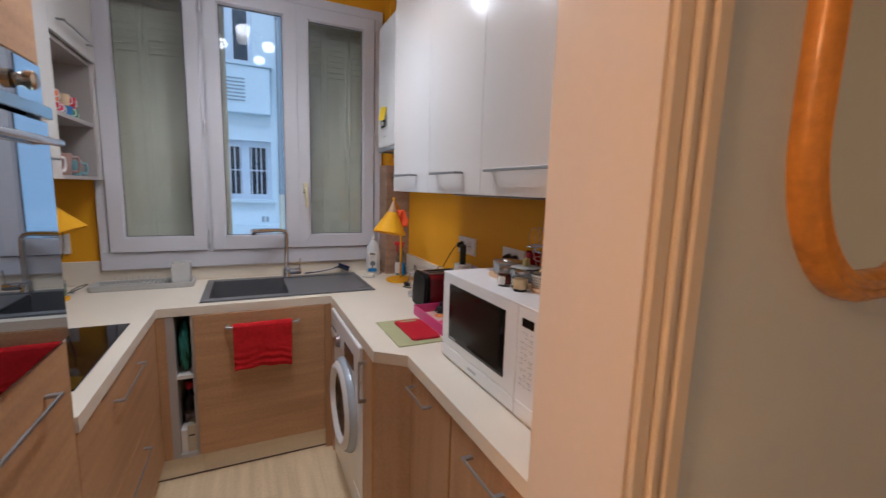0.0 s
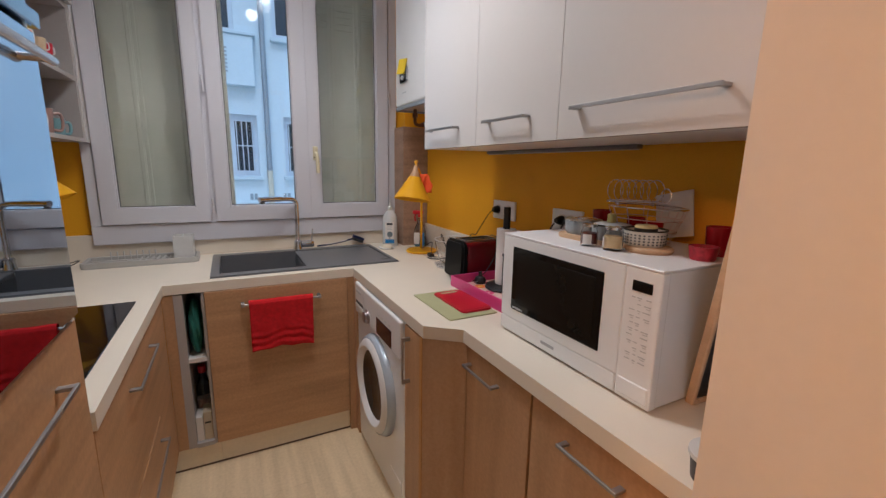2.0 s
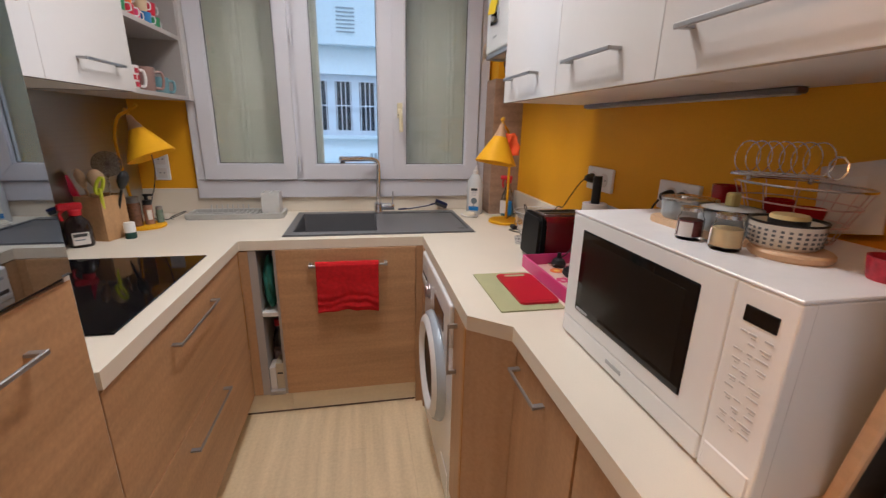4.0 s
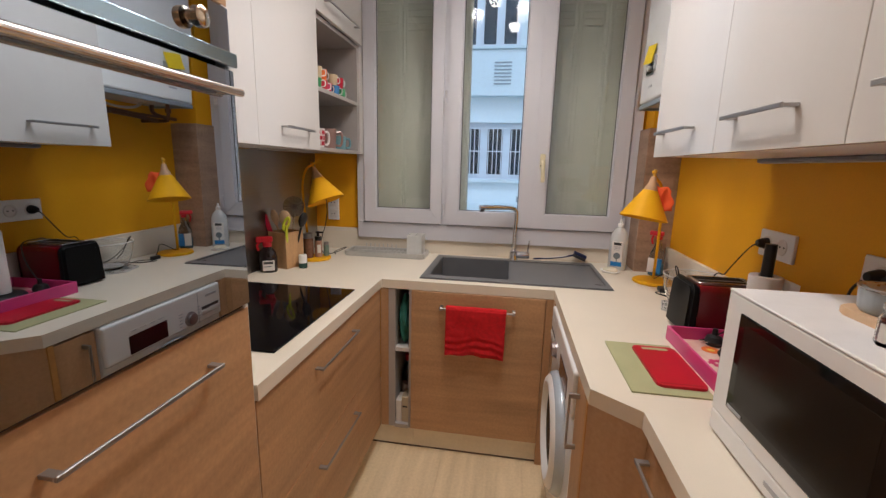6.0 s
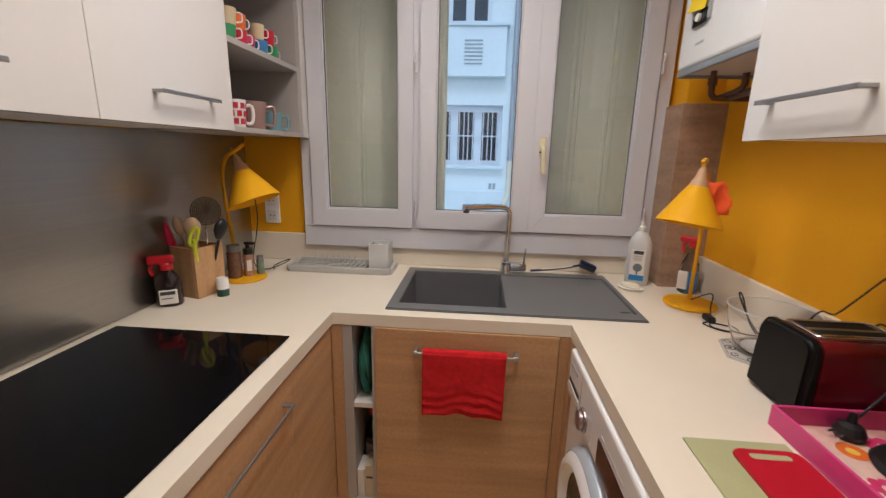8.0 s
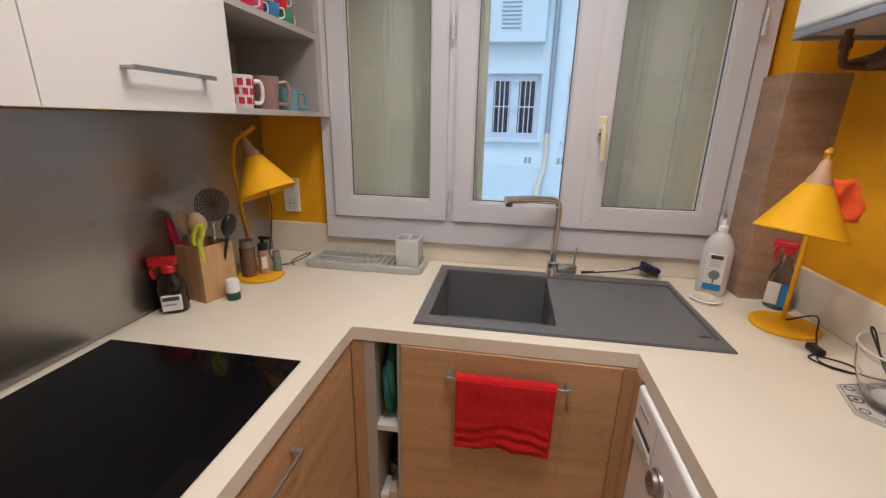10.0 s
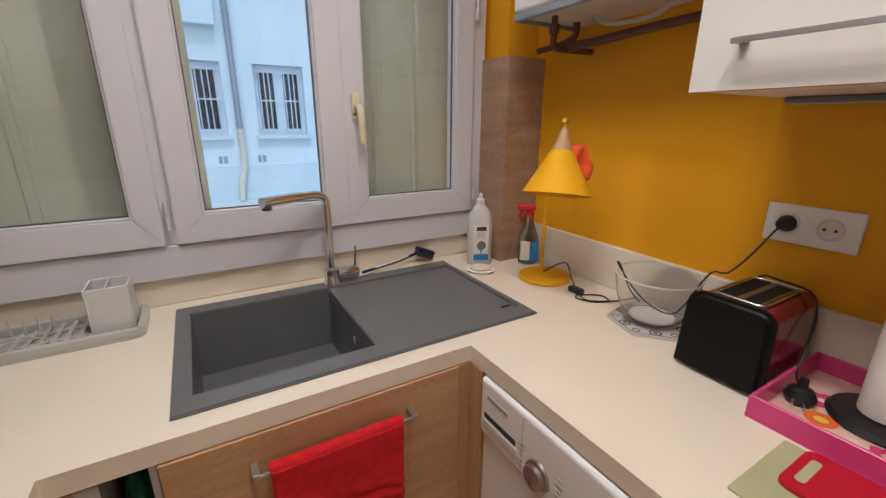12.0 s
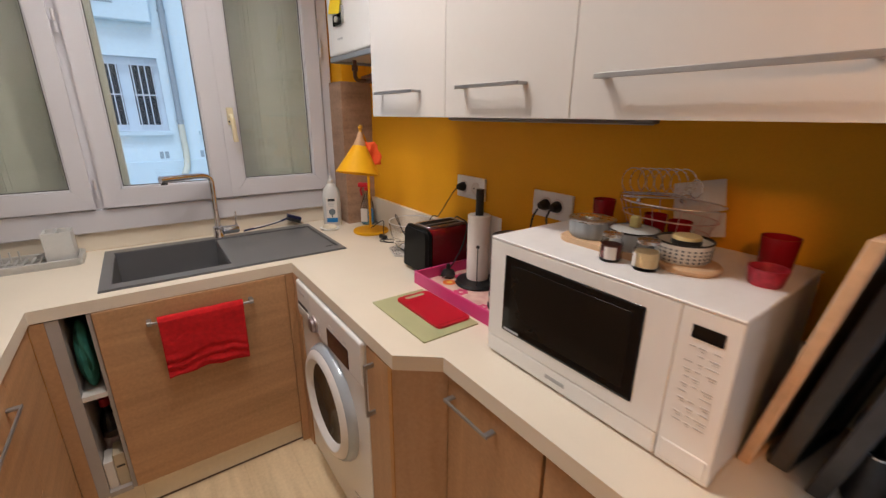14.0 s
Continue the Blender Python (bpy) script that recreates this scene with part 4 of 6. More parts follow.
j = jar((0.789, 1.166, MZ1), 0.0205, 0.050, mat("dark_red_jam", (0.12, 0.012, 0.012), 0.4), "small glass jar of dark red jam on the microwave", STEEL)
jar_label(j, 0.0205, 0.050, 3.1)
j = jar((0.798, 1.100, MZ1), 0.0225, 0.051, mat("cream_sugar", (0.80, 0.62, 0.34), 0.8), "small glass jar of pale sugar on the microwave", STEEL)
jar_label(j, 0.0225, 0.051, 1.7)

PINK_WIRE = mat("pinkish_wire", (0.62, 0.45, 0.42), 0.3, metal=0.7)
t = thing("wire_basket", "thin pinkish wire basket on the microwave holding red cups", "basket", (0.99, 1.165, MZ1))
circle = lambda r, z, n=40: [(0.92 * r * math.cos(2 * math.pi * q / n), 1.36 * r * math.sin(2 * math.pi * q / n), z) for q in range(n)]
for r, z in ((0.052, 0.0022), (0.063, 0.032), (0.072, 0.062), (0.080, 0.092)):
    part("ring", tube(circle(r, z), 0.0014 if z < 0.09 else 0.0022, 6, closed=True), PINK_WIRE if z < 0.09 else CHROME, t, smooth=True)
for k in range(12):
    a = 2 * math.pi * k / 12
    part("upright", tube([(0.048 * math.cos(a), 0.071 * math.sin(a), 0.0022), (0.0736 * math.cos(a), 0.109 * math.sin(a), 0.092)], 0.0009, 6), PINK_WIRE, t, smooth=True)
for k in range(4):
    part("bottom_wire", tube([(-0.052, -0.03 + 0.02 * k, 0.002), (0.052, -0.03 + 0.02 * k, 0.002)], 0.0013, 6), PINK_WIRE, t, smooth=True)
t = thing("toast_rack", "chrome wire toast rack with round loops on the basket", "rack", (0.968, 1.186, MZ1 + 0.0945), 44)
bm = tube(arc([(-0.026, -0.075, 0.012), (-0.03, 0.0, 0.012), (-0.026, 0.08, 0.012), (0, 0.09, 0.012), (0.026, 0.08, 0.012), (0.03, 0, 0.012), (0.026, -0.075, 0.012), (0.0, -0.085, 0.012)], 4), 0.0023, 8, closed=True)
for y in (-0.055, 0.055):
    for x in (-0.028, 0.028):
        lathe([(0, 0), (0.005, 0.002), (0.006, 0.006), (0.003, 0.011), (0, 0.011)], 12, (x, y, 0), bm=bm)
part("frame", bm, CHROME, t, smooth=True)
for i in range(7):
    y = -0.063 + i * 0.0215
    part("loop", tube([(0.020 * math.cos(a), y + 0.024 * math.cos(a), 0.043 + 0.031 * math.sin(a)) for a in [2 * math.pi * q / 24 for q in range(24)]], 0.0011, 6, closed=True), STEEL, t, smooth=True)
t.scale = (1, 0.77, 0.92)
part("handle_ring", tube([(0.004 * math.sin(a), -0.098 + 0.016 * math.cos(a), 0.03 + 0.02 * math.sin(a)) for a in [2 * math.pi * q / 20 for q in range(20)]], 0.002, 8, closed=True), STEEL, t, smooth=True)


def cup(at, r, h, material, label, handle=0.0, group="", turn=0.0, name="cup"):
    t = thing(name, label, "cup" if name == "cup" else "mug", at, turn, group=group)
    part("body", lathe([(0, 0), (r * 0.80, 0), (r * 0.86, 0.004), (r, h), (r * 0.93, h), (r * 0.80, 0.008), (0, 0.008)], 28), material, t, smooth=True)
    if handle:
        part("handle", tube(arc([(r * 0.9, 0, h * 0.82), (r + handle * 0.8, 0, h * 0.84), (r + handle, 0, h * 0.5), (r + handle * 0.7, 0, h * 0.2), (r * 0.86, 0, h * 0.2)]), min(0.006, h * 0.09), 8), material, t, smooth=True)
    return t


TR_RED = mat("translucent_red", (0.40, 0.008, 0.016), 0.2, vary=0.05, trans=0.35)
cup((1.027, 1.345, MZ1), 0.028, 0.066, TR_RED, "translucent red plastic beaker on the microwave", group="red beakers")
cup((0.895, 0.944, MZ1), 0.0295, 0.030, mat("red_patterned", (0.36, 0.02, 0.04), 0.4, vary=0.5, scale=(90, 90, 90)), "small red patterned bowl on the microwave", group="red beakers")
cup((0.975, 0.958, MZ1), 0.0300, 0.066, TR_RED, "translucent red plastic beaker on the microwave", group="red beakers")
cup((0.988, 1.190, MZ1 + 0.0035), 0.024, 0.058, TR_RED, "red plastic cup standing in the wire basket", group="cups in the basket")
cup((0.992, 1.138, MZ1 + 0.0035), 0.024, 0.052, TR_RED, "red plastic cup standing in the wire basket", group="cups in the basket")
t = thing("greeting_card", "white card leaning against the yellow wall", "card", (1.070, 1.125, WT + 0.295))
tip = Matrix.Rotation(radians(9), 4, "Y") @ Matrix.Rotation(radians(-13), 4, "X")
part("card", moved(box(-0.0012, 0.0012, -0.052, 0.055, 0.015, 0.140), tip), mat("dull_card", (0.60, 0.56, 0.52), 0.6), t)
part("picture", moved(box(-0.0018, -0.0013, -0.02, 0.03, 0.085, 0.115), tip), PALE_GREY, t)

# ---- framed tray leaning beside the microwave ----
def leaning(name, label, category, at, width, high, thick, rim, panel, turn=0.0):
    """A tray standing on its edge, its top leaning back towards the door wall."""
    t = thing(name, label, category, at, turn)
    lean = Matrix(((1, 0, -0.13, 0), (0, 1, -0.20, 0), (0, 0, 1, 0), (0, 0, 0, 1)))
    part("panel", moved(box(0.012, width - 0.012, -thick * 0.6, -thick * 0.4, 0.012, high - 0.012), lean), panel, t)
    part("rim", moved(box(0, 0.012, -thick, 0, 0, high, 0.003), lean), rim, t)
    part("rim", moved(box(width - 0.012, width, -thick, 0, 0, high, 0.003), lean), rim, t)
    part("rim", moved(box(0.012, width - 0.012, -thick, 0, 0, 0.012, 0.003), lean), rim, t)
    part("rim", moved(box(0.012, width - 0.012, -thick, 0, high - 0.012, high, 0.003), lean), rim, t)


BAKEWARE = mat("dark_bakeware", (0.085, 0.082, 0.085), 0.38, vary=0.2, metal=0.3)
leaning("wooden_tray", "pale wooden tray standing on edge beside the microwave", "tray", (0.833, 0.905, WT), 0.235, 0.43, 0.019, BEECH, BAKEWARE, -6)
leaning("baking_tin", "dark baking tin standing on edge behind the tray", "baking tin", (0.868, 0.872, WT), 0.20, 0.37, 0.03, BAKEWARE, BAKEWARE, -8)
leaning("baking_tin", "dark baking tin standing on edge behind the tray", "baking tin", (0.845, 0.815, WT), 0.23, 0.24, 0.026, BAKEWARE, BAKEWARE, -4)
t = thing("saucepan", "dark saucepan with a steel rim by the door wall", "saucepan", (0.955, 0.757, WT))
part("pan", moved(lathe([(0, 0), (0.085, 0), (0.09, 0.006), (0.092, 0.10), (0.088, 0.10), (0.085, 0.01), (0, 0.008)], 36), Matrix.Diagonal((1, 0.4, 1, 1))), BAKEWARE, t, smooth=True)
part("rim", moved(lathe([(0.088, 0.098), (0.094, 0.099), (0.094, 0.103), (0.088, 0.103), (0.088, 0.098)], 36), Matrix.Diagonal((1, 0.4, 1, 1))), STEEL, t, "steel rim", smooth=True)
t = thing("storage_pot", "small dark container with a clear lid by the doorway", "container", (0.655, 0.735, WT))
part("pot", lathe([(0, 0), (0.036, 0), (0.04, 0.04), (0, 0.04)], 24), DARK, t, smooth=True)
part("lid", lathe([(0, 0), (0.043, 0), (0.043, 0.008), (0, 0.01)], 24, (0, 0, 0.04)), PALE_GREY, t, smooth=True)

# ---- right worktop ----
toaster = t = thing("toaster", "dark red and black two-slot toaster", "toaster", (0.972, 1.99, WT))


def loaf(x0, x1, w, z0, z1, r, bevel):
    """A block along x whose long upper edges are round."""
    side = [(-w / 2, z0), (w / 2, z0)]
    side += [(w / 2 - r + r * math.cos(q), z1 - r + r * math.sin(q)) for q in [math.pi / 2 * k / 6 for k in range(7)]]
    side += [(-w / 2 + r - r * math.sin(q), z1 - r + r * math.cos(q)) for q in [math.pi / 2 * k / 6 for k in range(7)]]
    bm = prism(side, x0, x1)
    moved(bm, Matrix(((0, 0, 1, 0), (1, 0, 0, 0), (0, 1, 0, 0), (0, 0, 0, 1))))
    if bevel:
        ends = [e for e in bm.edges if abs(e.verts[0].co.x - e.verts[1].co.x) < 1e-6]
        bmesh.ops.bevel(bm, geom=ends, offset=bevel, segments=3, affect="EDGES")
    return bm


part("body", loaf(-0.088, 0.088, 0.150, 0.012, 0.172, 0.028, 0), RED_METAL, t, smooth=True)
bm = loaf(-0.116, -0.0885, 0.160, 0.008, 0.178, 0.030, 0.010)
for v in bm.verts:
    k = 1 - (v.co.z - 0.008) / 0.17
    v.co.y *= 1 + 0.06 * k
    if v.co.x < -0.10:
        v.co.x -= 0.007 * k
part("end_panel", bm, mat("toaster_black", (0.006, 0.006, 0.006), 0.4, vary=0.2, ior=1.25), t, "glossy black end panel", smooth=True)
part("rear_end", loaf(0.0885, 0.106, 0.149, 0.012, 0.171, 0.028, 0.008), RED_METAL, t, smooth=True)
p = part("top_plate", prism(rounded(0.172, 0.098, 0.012), 0.1715, 0.1755, 0.001), mat("dull_steel", (0.26, 0.26, 0.26), 0.45, metal=1.0), t)
part("chrome_frame", tube([(x, y, 0.1765) for x, y in rounded(0.170, 0.096, 0.012, 3)], 0.0018, 6, closed=True), CHROME, p, "chrome trim round the slots", smooth=True)
for y in (-0.023, 0.023):
    part("slot", box(-0.072, 0.072, y - 0.016, y + 0.016, 0.1752, 0.1762), mat("slot_black", (0.004, 0.004, 0.004), 0.9), p)
for x in (-0.08, 0.08):
    for y in (-0.05, 0.05):
        part("foot", disc(0.01, 0.012, (x, y, 0), seg=12), BLACK, t)
for y in (-0.0455, 0.0455):
    part("bread_guide", tube([(-0.074, y * 0.86, 0.1775), (0.074, y * 0.86, 0.1775)], 0.0016, 6), CHROME, t, smooth=True)

TILE = mat("patterned_trivet", (0.55, 0.53, 0.50), 0.35, vary=0.03)
t = thing("tile_trivet", "hexagonal patterned trivet under the glass bowl", "trivet", (0.985, 2.215, WT), 12)
hexa = [(0.11 * math.cos(math.pi / 3 * k), 0.11 * math.sin(math.pi / 3 * k)) for k in range(6)]
part("tile", prism(hexa, 0, 0.008, 0.001), TILE, t)
for k in range(6):
    a = math.pi / 3 * (k + 0.5)
    part("motif", lathe([(0.011, 0), (0.0145, 0), (0.0145, 0.0006), (0.011, 0.0006), (0.011, 0)], 18, (0.078 * math.cos(a), 0.078 * math.sin(a), 0.008)), BLACK, t)
    part("motif", lathe([(0, 0), (0.005, 0), (0.005, 0.0006), (0, 0.0006)], 12, (0.078 * math.cos(a), 0.078 * math.sin(a), 0.008)), BLACK, t)
    part("motif", lathe([(0.007, 0), (0.0095, 0), (0.0095, 0.0006), (0.007, 0.0006), (0.007, 0)], 14, (0.088 * math.cos(a + 0.52), 0.088 * math.sin(a + 0.52), 0.008)), BLACK, t)
    part("border", moved(box(0.090, 0.0915, -0.050, 0.050, 0.008, 0.0085), Matrix.Rotation(a, 4, "Z")), BLACK, t)
t = thing("glass_bowl", "clear glass bowl standing on a patterned trivet", "bowl", (0.985, 2.215, WT + 0.0085))
part("bowl", lathe([(0, 0), (0.05, 0), (0.075, 0.02), (0.094, 0.07), (0.103, 0.125), (0.1012, 0.126), (0.0922, 0.07), (0.0735, 0.022), (0.049, 0.003), (0, 0.003)], 40), mat("cloudy_glass", (0.99, 0.99, 0.99), 0.03, vary=0.0, trans=0.95, ior=1.12), t, smooth=True)
part("base_frost", lathe([(0, 0.0033), (0.046, 0.0034), (0.056, 0.012), (0.055, 0.0135), (0.044, 0.006), (0, 0.0055)], 36), mat("frosted_glass", (0.90, 0.90, 0.91), 0.4, vary=0.05, trans=0.45), t, "frosted thick glass base", smooth=True)
part("rim", lathe([(0.0995, 0.1255), (0.1005, 0.1285), (0.1035, 0.1285), (0.104, 0.1255), (0.0995, 0.1255)], 40), mat("frosted_rim", (0.80, 0.80, 0.80), 0.3, trans=0.4), t, smooth=True)


def soap_bottle():
    t = thing("soap_bottle", "clear washing-up liquid bottle with a printed label", "bottle", (0.868, 2.842, WT), -24)
    bm = lathe([(0, 0), (0.042, 0), (0.046, 0.006), (0.046, 0.155), (0.043, 0.178), (0.034, 0.202), (0.020, 0.220), (0.013, 0.226), (0, 0.226)], 32)
    part("body", moved(bm, Matrix.Diagonal((1, 0.68, 1, 1))), mat("milky_bottle", (0.82, 0.83, 0.83), 0.25, vary=0.03, trans=0.3), t, smooth=True)
    part("cap", lathe([(0, 0.226), (0.0145, 0.226), (0.0145, 0.243), (0.008, 0.248), (0.005, 0.266), (0, 0.267)], 20), WHITE, t, smooth=True)
    l = part("label", box(-0.028, 0.028, -0.0325, -0.026, 0.022, 0.152, 0.002), CARD, t, "white label with blue print")
    part("heading", box(-0.018, 0.018, -0.0332, -0.032, 0.134, 0.148), DARK, l)
    part("emblem", moved(disc(0.017, 0.001, (0, 0, 0), "y", 20), Matrix.Translation((0.001, -0.0333, 0.078))), mat("slate_print", (0.16, 0.19, 0.21), 0.5), l, "slate grey round tree emblem")
    part("emblem_stem", box(-0.002, 0.003, -0.0333, -0.032, 0.048, 0.062), MOTIF, l)
    part("blue_band", box(-0.0275, 0.0275, -0.0332, -0.032, 0.023, 0.046), BLUE, l)
    for z in (0.124, 0.116, 0.108):
        part("text_bar", box(-0.016, 0.013, -0.0332, -0.032, z, z + 0.0028), GREY_PLASTIC, l)


soap_bottle()
t = thing("soap_dish", "white soap bar in a small oval dish", "soap dish", (0.818, 2.762, WT), -40)
part("dish", moved(lathe([(0, 0), (0.042, 0), (0.052, 0.010), (0.049, 0.011), (0, 0.005)], 28), Matrix.Diagonal((1, 0.74, 1, 1))), WHITE, t, smooth=True)
part("soap", moved(lathe([(0, 0.005), (0.034, 0.006), (0.039, 0.014), (0.03, 0.024), (0, 0.027)], 28), Matrix.Diagonal((1, 0.66, 1, 1))), mat("cream_soap", (0.72, 0.66, 0.52), 0.5), t, smooth=True)
t = thing("spray_bottle", "clear spray bottle with a red trigger and blue label", "bottle", (1.036, 2.762, WT), -38)
part("body", lathe([(0, 0), (0.032, 0), (0.035, 0.005), (0.035, 0.095), (0.030, 0.118), (0.016, 0.150), (0.012, 0.170), (0.012, 0.188), (0, 0.188)], 24), CLEAR_PLASTIC, t, smooth=True)
part("liquid", lathe([(0, 0.004), (0.031, 0.005), (0.031, 0.060), (0, 0.061)], 24), mat("pale_blue_liquid", (0.16, 0.34, 0.44), 0.2), t, smooth=True)
part("label", box(-0.030, 0.006, -0.0372, -0.028, 0.018, 0.090, 0.002), CARD, t, "white printed label")
part("label", box(0.008, 0.034, -0.036, -0.020, 0.016, 0.090, 0.002), BLUE, t, "blue printed label")
part("collar", lathe([(0, 0.184), (0.015, 0.184), (0.015, 0.200), (0, 0.200)], 20), RED, t, smooth=True)
part("trigger_head", box(-0.046, 0.020, -0.011, 0.011, 0.200, 0.224, 0.006, seg=2), RED, t, "red spray trigger")
part("trigger", tube(arc([(-0.026, 0, 0.202), (-0.034, 0, 0.182), (-0.028, 0, 0.156)]), 0.0048, 8), RED, t, smooth=True)


def table_lamp(at, tilt, turn, label, pole, r0, head):
    """A cone-shaded lamp: base disc, bent pole, painted shade with a wooden neck."""
    t = thing("table_lamp", label, "lamp", at, group="yellow lamps")
    part("base", lathe([(0, 0), (r0 - 0.003, 0), (r0, 0.003), (r0, 0.010), (r0 - 0.003, 0.013), (0, 0.014)], 40), LAMP_YELLOW, t, smooth=True)
    part("pole", tube(arc(pole), 0.0065, 10), LAMP_YELLOW, t, smooth=True)
    m = Matrix.Translation(head) @ Matrix.Rotation(radians(turn), 4, "Z") @ Matrix.Rotation(radians(tilt), 4, "Y")
    sh = part("shade", moved(lathe([(0.095, -0.134), (0.097, -0.132), (0.030, -0.012), (0.028, -0.012), (0.095, -0.134)], 44), m), LAMP_YELLOW, t, "matt yellow cone shade", smooth=True)
    part("neck", moved(lathe([(0, -0.012), (0.0285, -0.012), (0.024, 0.005), (0.015, 0.022), (0.0125, 0.040), (0.009, 0.048), (0, 0.05)], 28), m), mat("lamp_neck_wood", (0.52, 0.31, 0.17), 0.5, vary=0.12, scale=(30, 30, 6)), sh, "pale wooden neck", smooth=True)
    part("knob", moved(lathe([(0, 0.040), (0.0055, 0.041), (0.0055, 0.062), (0.008, 0.064), (0.008, 0.076), (0.005, 0.079), (0, 0.080)], 16), m), mat("gilt", (0.72, 0.42, 0.06), 0.3, metal=0.7), sh, "gilt pivot knob", smooth=True)
    part("bulb", moved(lathe([(0, -0.118), (0.018, -0.112), (0.026, -0.10), (0.022, -0.075), (0.013, -0.05), (0, -0.045)], 20), m), WHITE, sh, "unlit white bulb", smooth=True)
    return t


t = table_lamp((0.975, 2.605, WT), 12, 34, "yellow metal table lamp with a cone shade and wooden neck", [(0.012, 0.03, 0.012), (0.014, 0.032, 0.2), (0.008, 0.022, 0.36), (-0.025, -0.035, 0.450), (-0.070, -0.090, 0.488), (-0.090, -0.117, 0.515)], 0.088, (-0.094, -0.122, 0.446))
bm = bmesh.new()
rows = [[bm.verts.new((0.030 + 0.062 * u + 0.012 * v + 0.004 * math.sin(9 * v + 3 * u), -0.036 - 0.052 * u + 0.008 * math.sin(8 * u + 5 * v), 0.462 - 0.020 * u - 0.098 * v * (0.75 + 0.35 * math.sin(2.4 * u + 0.5)) + 0.006 * math.cos(9 * u))) for u in [i / 8 for i in range(9)]] for v in [j / 8 for j in range(9)]]
for a, b in zip(rows, rows[1:]):
    for i in range(8):
        bm.faces.new((a[i], a[i + 1], b[i + 1], b[i]))
cl = thing("cleaning_cloth", "orange cloth hung on the yellow lamp's neck", "cloth", (0.862, 2.535, WT))
o = part("cloth", bm, ORANGE, cl, smooth=True)
sm = o.modifiers.new("thickness", "SOLIDIFY")
sm.thickness = 0.003
table_lamp((-0.748, 2.665, WT), -22, -8, "yellow metal table lamp tilted towards the room", [(-0.03, 0.03, 0.012), (-0.058, 0.035, 0.12), (-0.074, 0.030, 0.32), (-0.062, 0.01, 0.42), (-0.020, -0.025, 0.485), (0.026, -0.045, 0.508), (0.072, -0.055, 0.536)], 0.082, (0.046, -0.045, 0.448))


def cable(name, label, points, r=0.0028, base=None):
    t = thing(name, label, "cable", base or points[0], local=False)
    part("cord", tube(arc(points), r, 8), BLACK, t, smooth=True)
    return t


cable("lamp_cable", "black lamp cable with a switch on the worktop", [(0.985, 2.62, WT + 0.016), (1.02, 2.56, WT + 0.06), (0.99, 2.50, WT + 0.03), (0.965, 2.45, WT + 0.004), (0.93, 2.42, WT + 0.004), (0.955, 2.375, WT + 0.003), (1.0, 2.36, WT + 0.003), (1.01, 2.40, WT + 0.003), (0.96, 2.43, WT + 0.003), (0.95, 2.39, WT + 0.003), (1.02, 2.345, WT + 0.004), (1.086, 2.33, WT + 0.006)], r=0.0021, base=(0.97, 2.45, WT))
t = thing("cable_switch", "black inline switch of the lamp cable", "switch", (0.965, 2.455, WT))
part("switch_body", box(-0.012, 0.012, -0.025, 0.025, 0, 0.02, 0.006, seg=2), BLACK, t)
cable("lamp_cable", "black lamp cable behind the spice jars", [(-0.655, 2.62, 1.19), (-0.66, 2.635, 1.12), (-0.69, 2.67, 1.04), (-0.725, 2.71, 0.985), (-0.75, 2.74, 0.92), (-0.755, 2.78, WT + 0.012), (-0.715, 2.80, WT + 0.005), (-0.665, 2.84, WT + 0.022), (-0.655, 2.88, WT + 0.03), (-0.69, 2.89, WT + 0.018), (-0.715, 2.84, WT + 0.006), (-0.69, 2.80, WT + 0.003)], r=0.0022, base=(-0.70, 2.80, WT))

t = thing("serving_tray", "pink lacquered tray with a floral bottom", "tray", (0.942, 1.672, WT))
part("tray_floor", box(-0.140, 0.140, -0.222, 0.222, 0.0, 0.006), PINK_MOTIF, t, "orange and pink flower print")
for b in ((-0.147, -0.140, -0.229, 0.229), (0.140, 0.147, -0.229, 0.229), (-0.140, 0.140, -0.229, -0.222), (-0.140, 0.140, 0.222, 0.229)):
    part("rim", box(b[0], b[1], b[2], b[3], 0.0, 0.045, 0.0015), PINK, t)
for k, (x, y, r) in enumerate(((-0.10, -0.12, 0.02), (-0.11, -0.02, 0.016), (-0.05, 0.15, 0.024), (-0.12, 0.12, 0.017), (-0.03, -0.18, 0.022))):
    part("flower", lathe([(r * 0.45, 0), (r, 0), (r, 0.0006), (r * 0.45, 0.0006), (r * 0.45, 0)], 18, (x, y, 0.006)), mat("orange_print", (0.75, 0.16, 0.02), 0.4), t, "orange flower ring")
    part("flower_heart", lathe([(0, 0), (r * 0.4, 0), (r * 0.4, 0.0006), (0, 0.0006)], 14, (x, y, 0.006)), mat("yellow_print", (0.85, 0.55, 0.08), 0.4), t)
for x, y, r in ((-0.07, 0.06, 0.026), (-0.115, 0.185, 0.018), (-0.08, -0.07, 0.019), (0.02, 0.17, 0.03), (-0.12, -0.17, 0.017)):
    bm = bmesh.new()
    for k in range(6):
        a = math.pi / 3 * k
        lathe([(0, 0), (r * 0.36, 0), (r * 0.36, 0.0006), (0, 0.0006)], 12, (x + r * 0.62 * math.cos(a), y + r * 0.62 * math.sin(a), 0.0061), bm=bm)
    part("petals", bm, mat("magenta_print", (0.62, 0.04, 0.16), 0.4), t, "magenta flower petals")

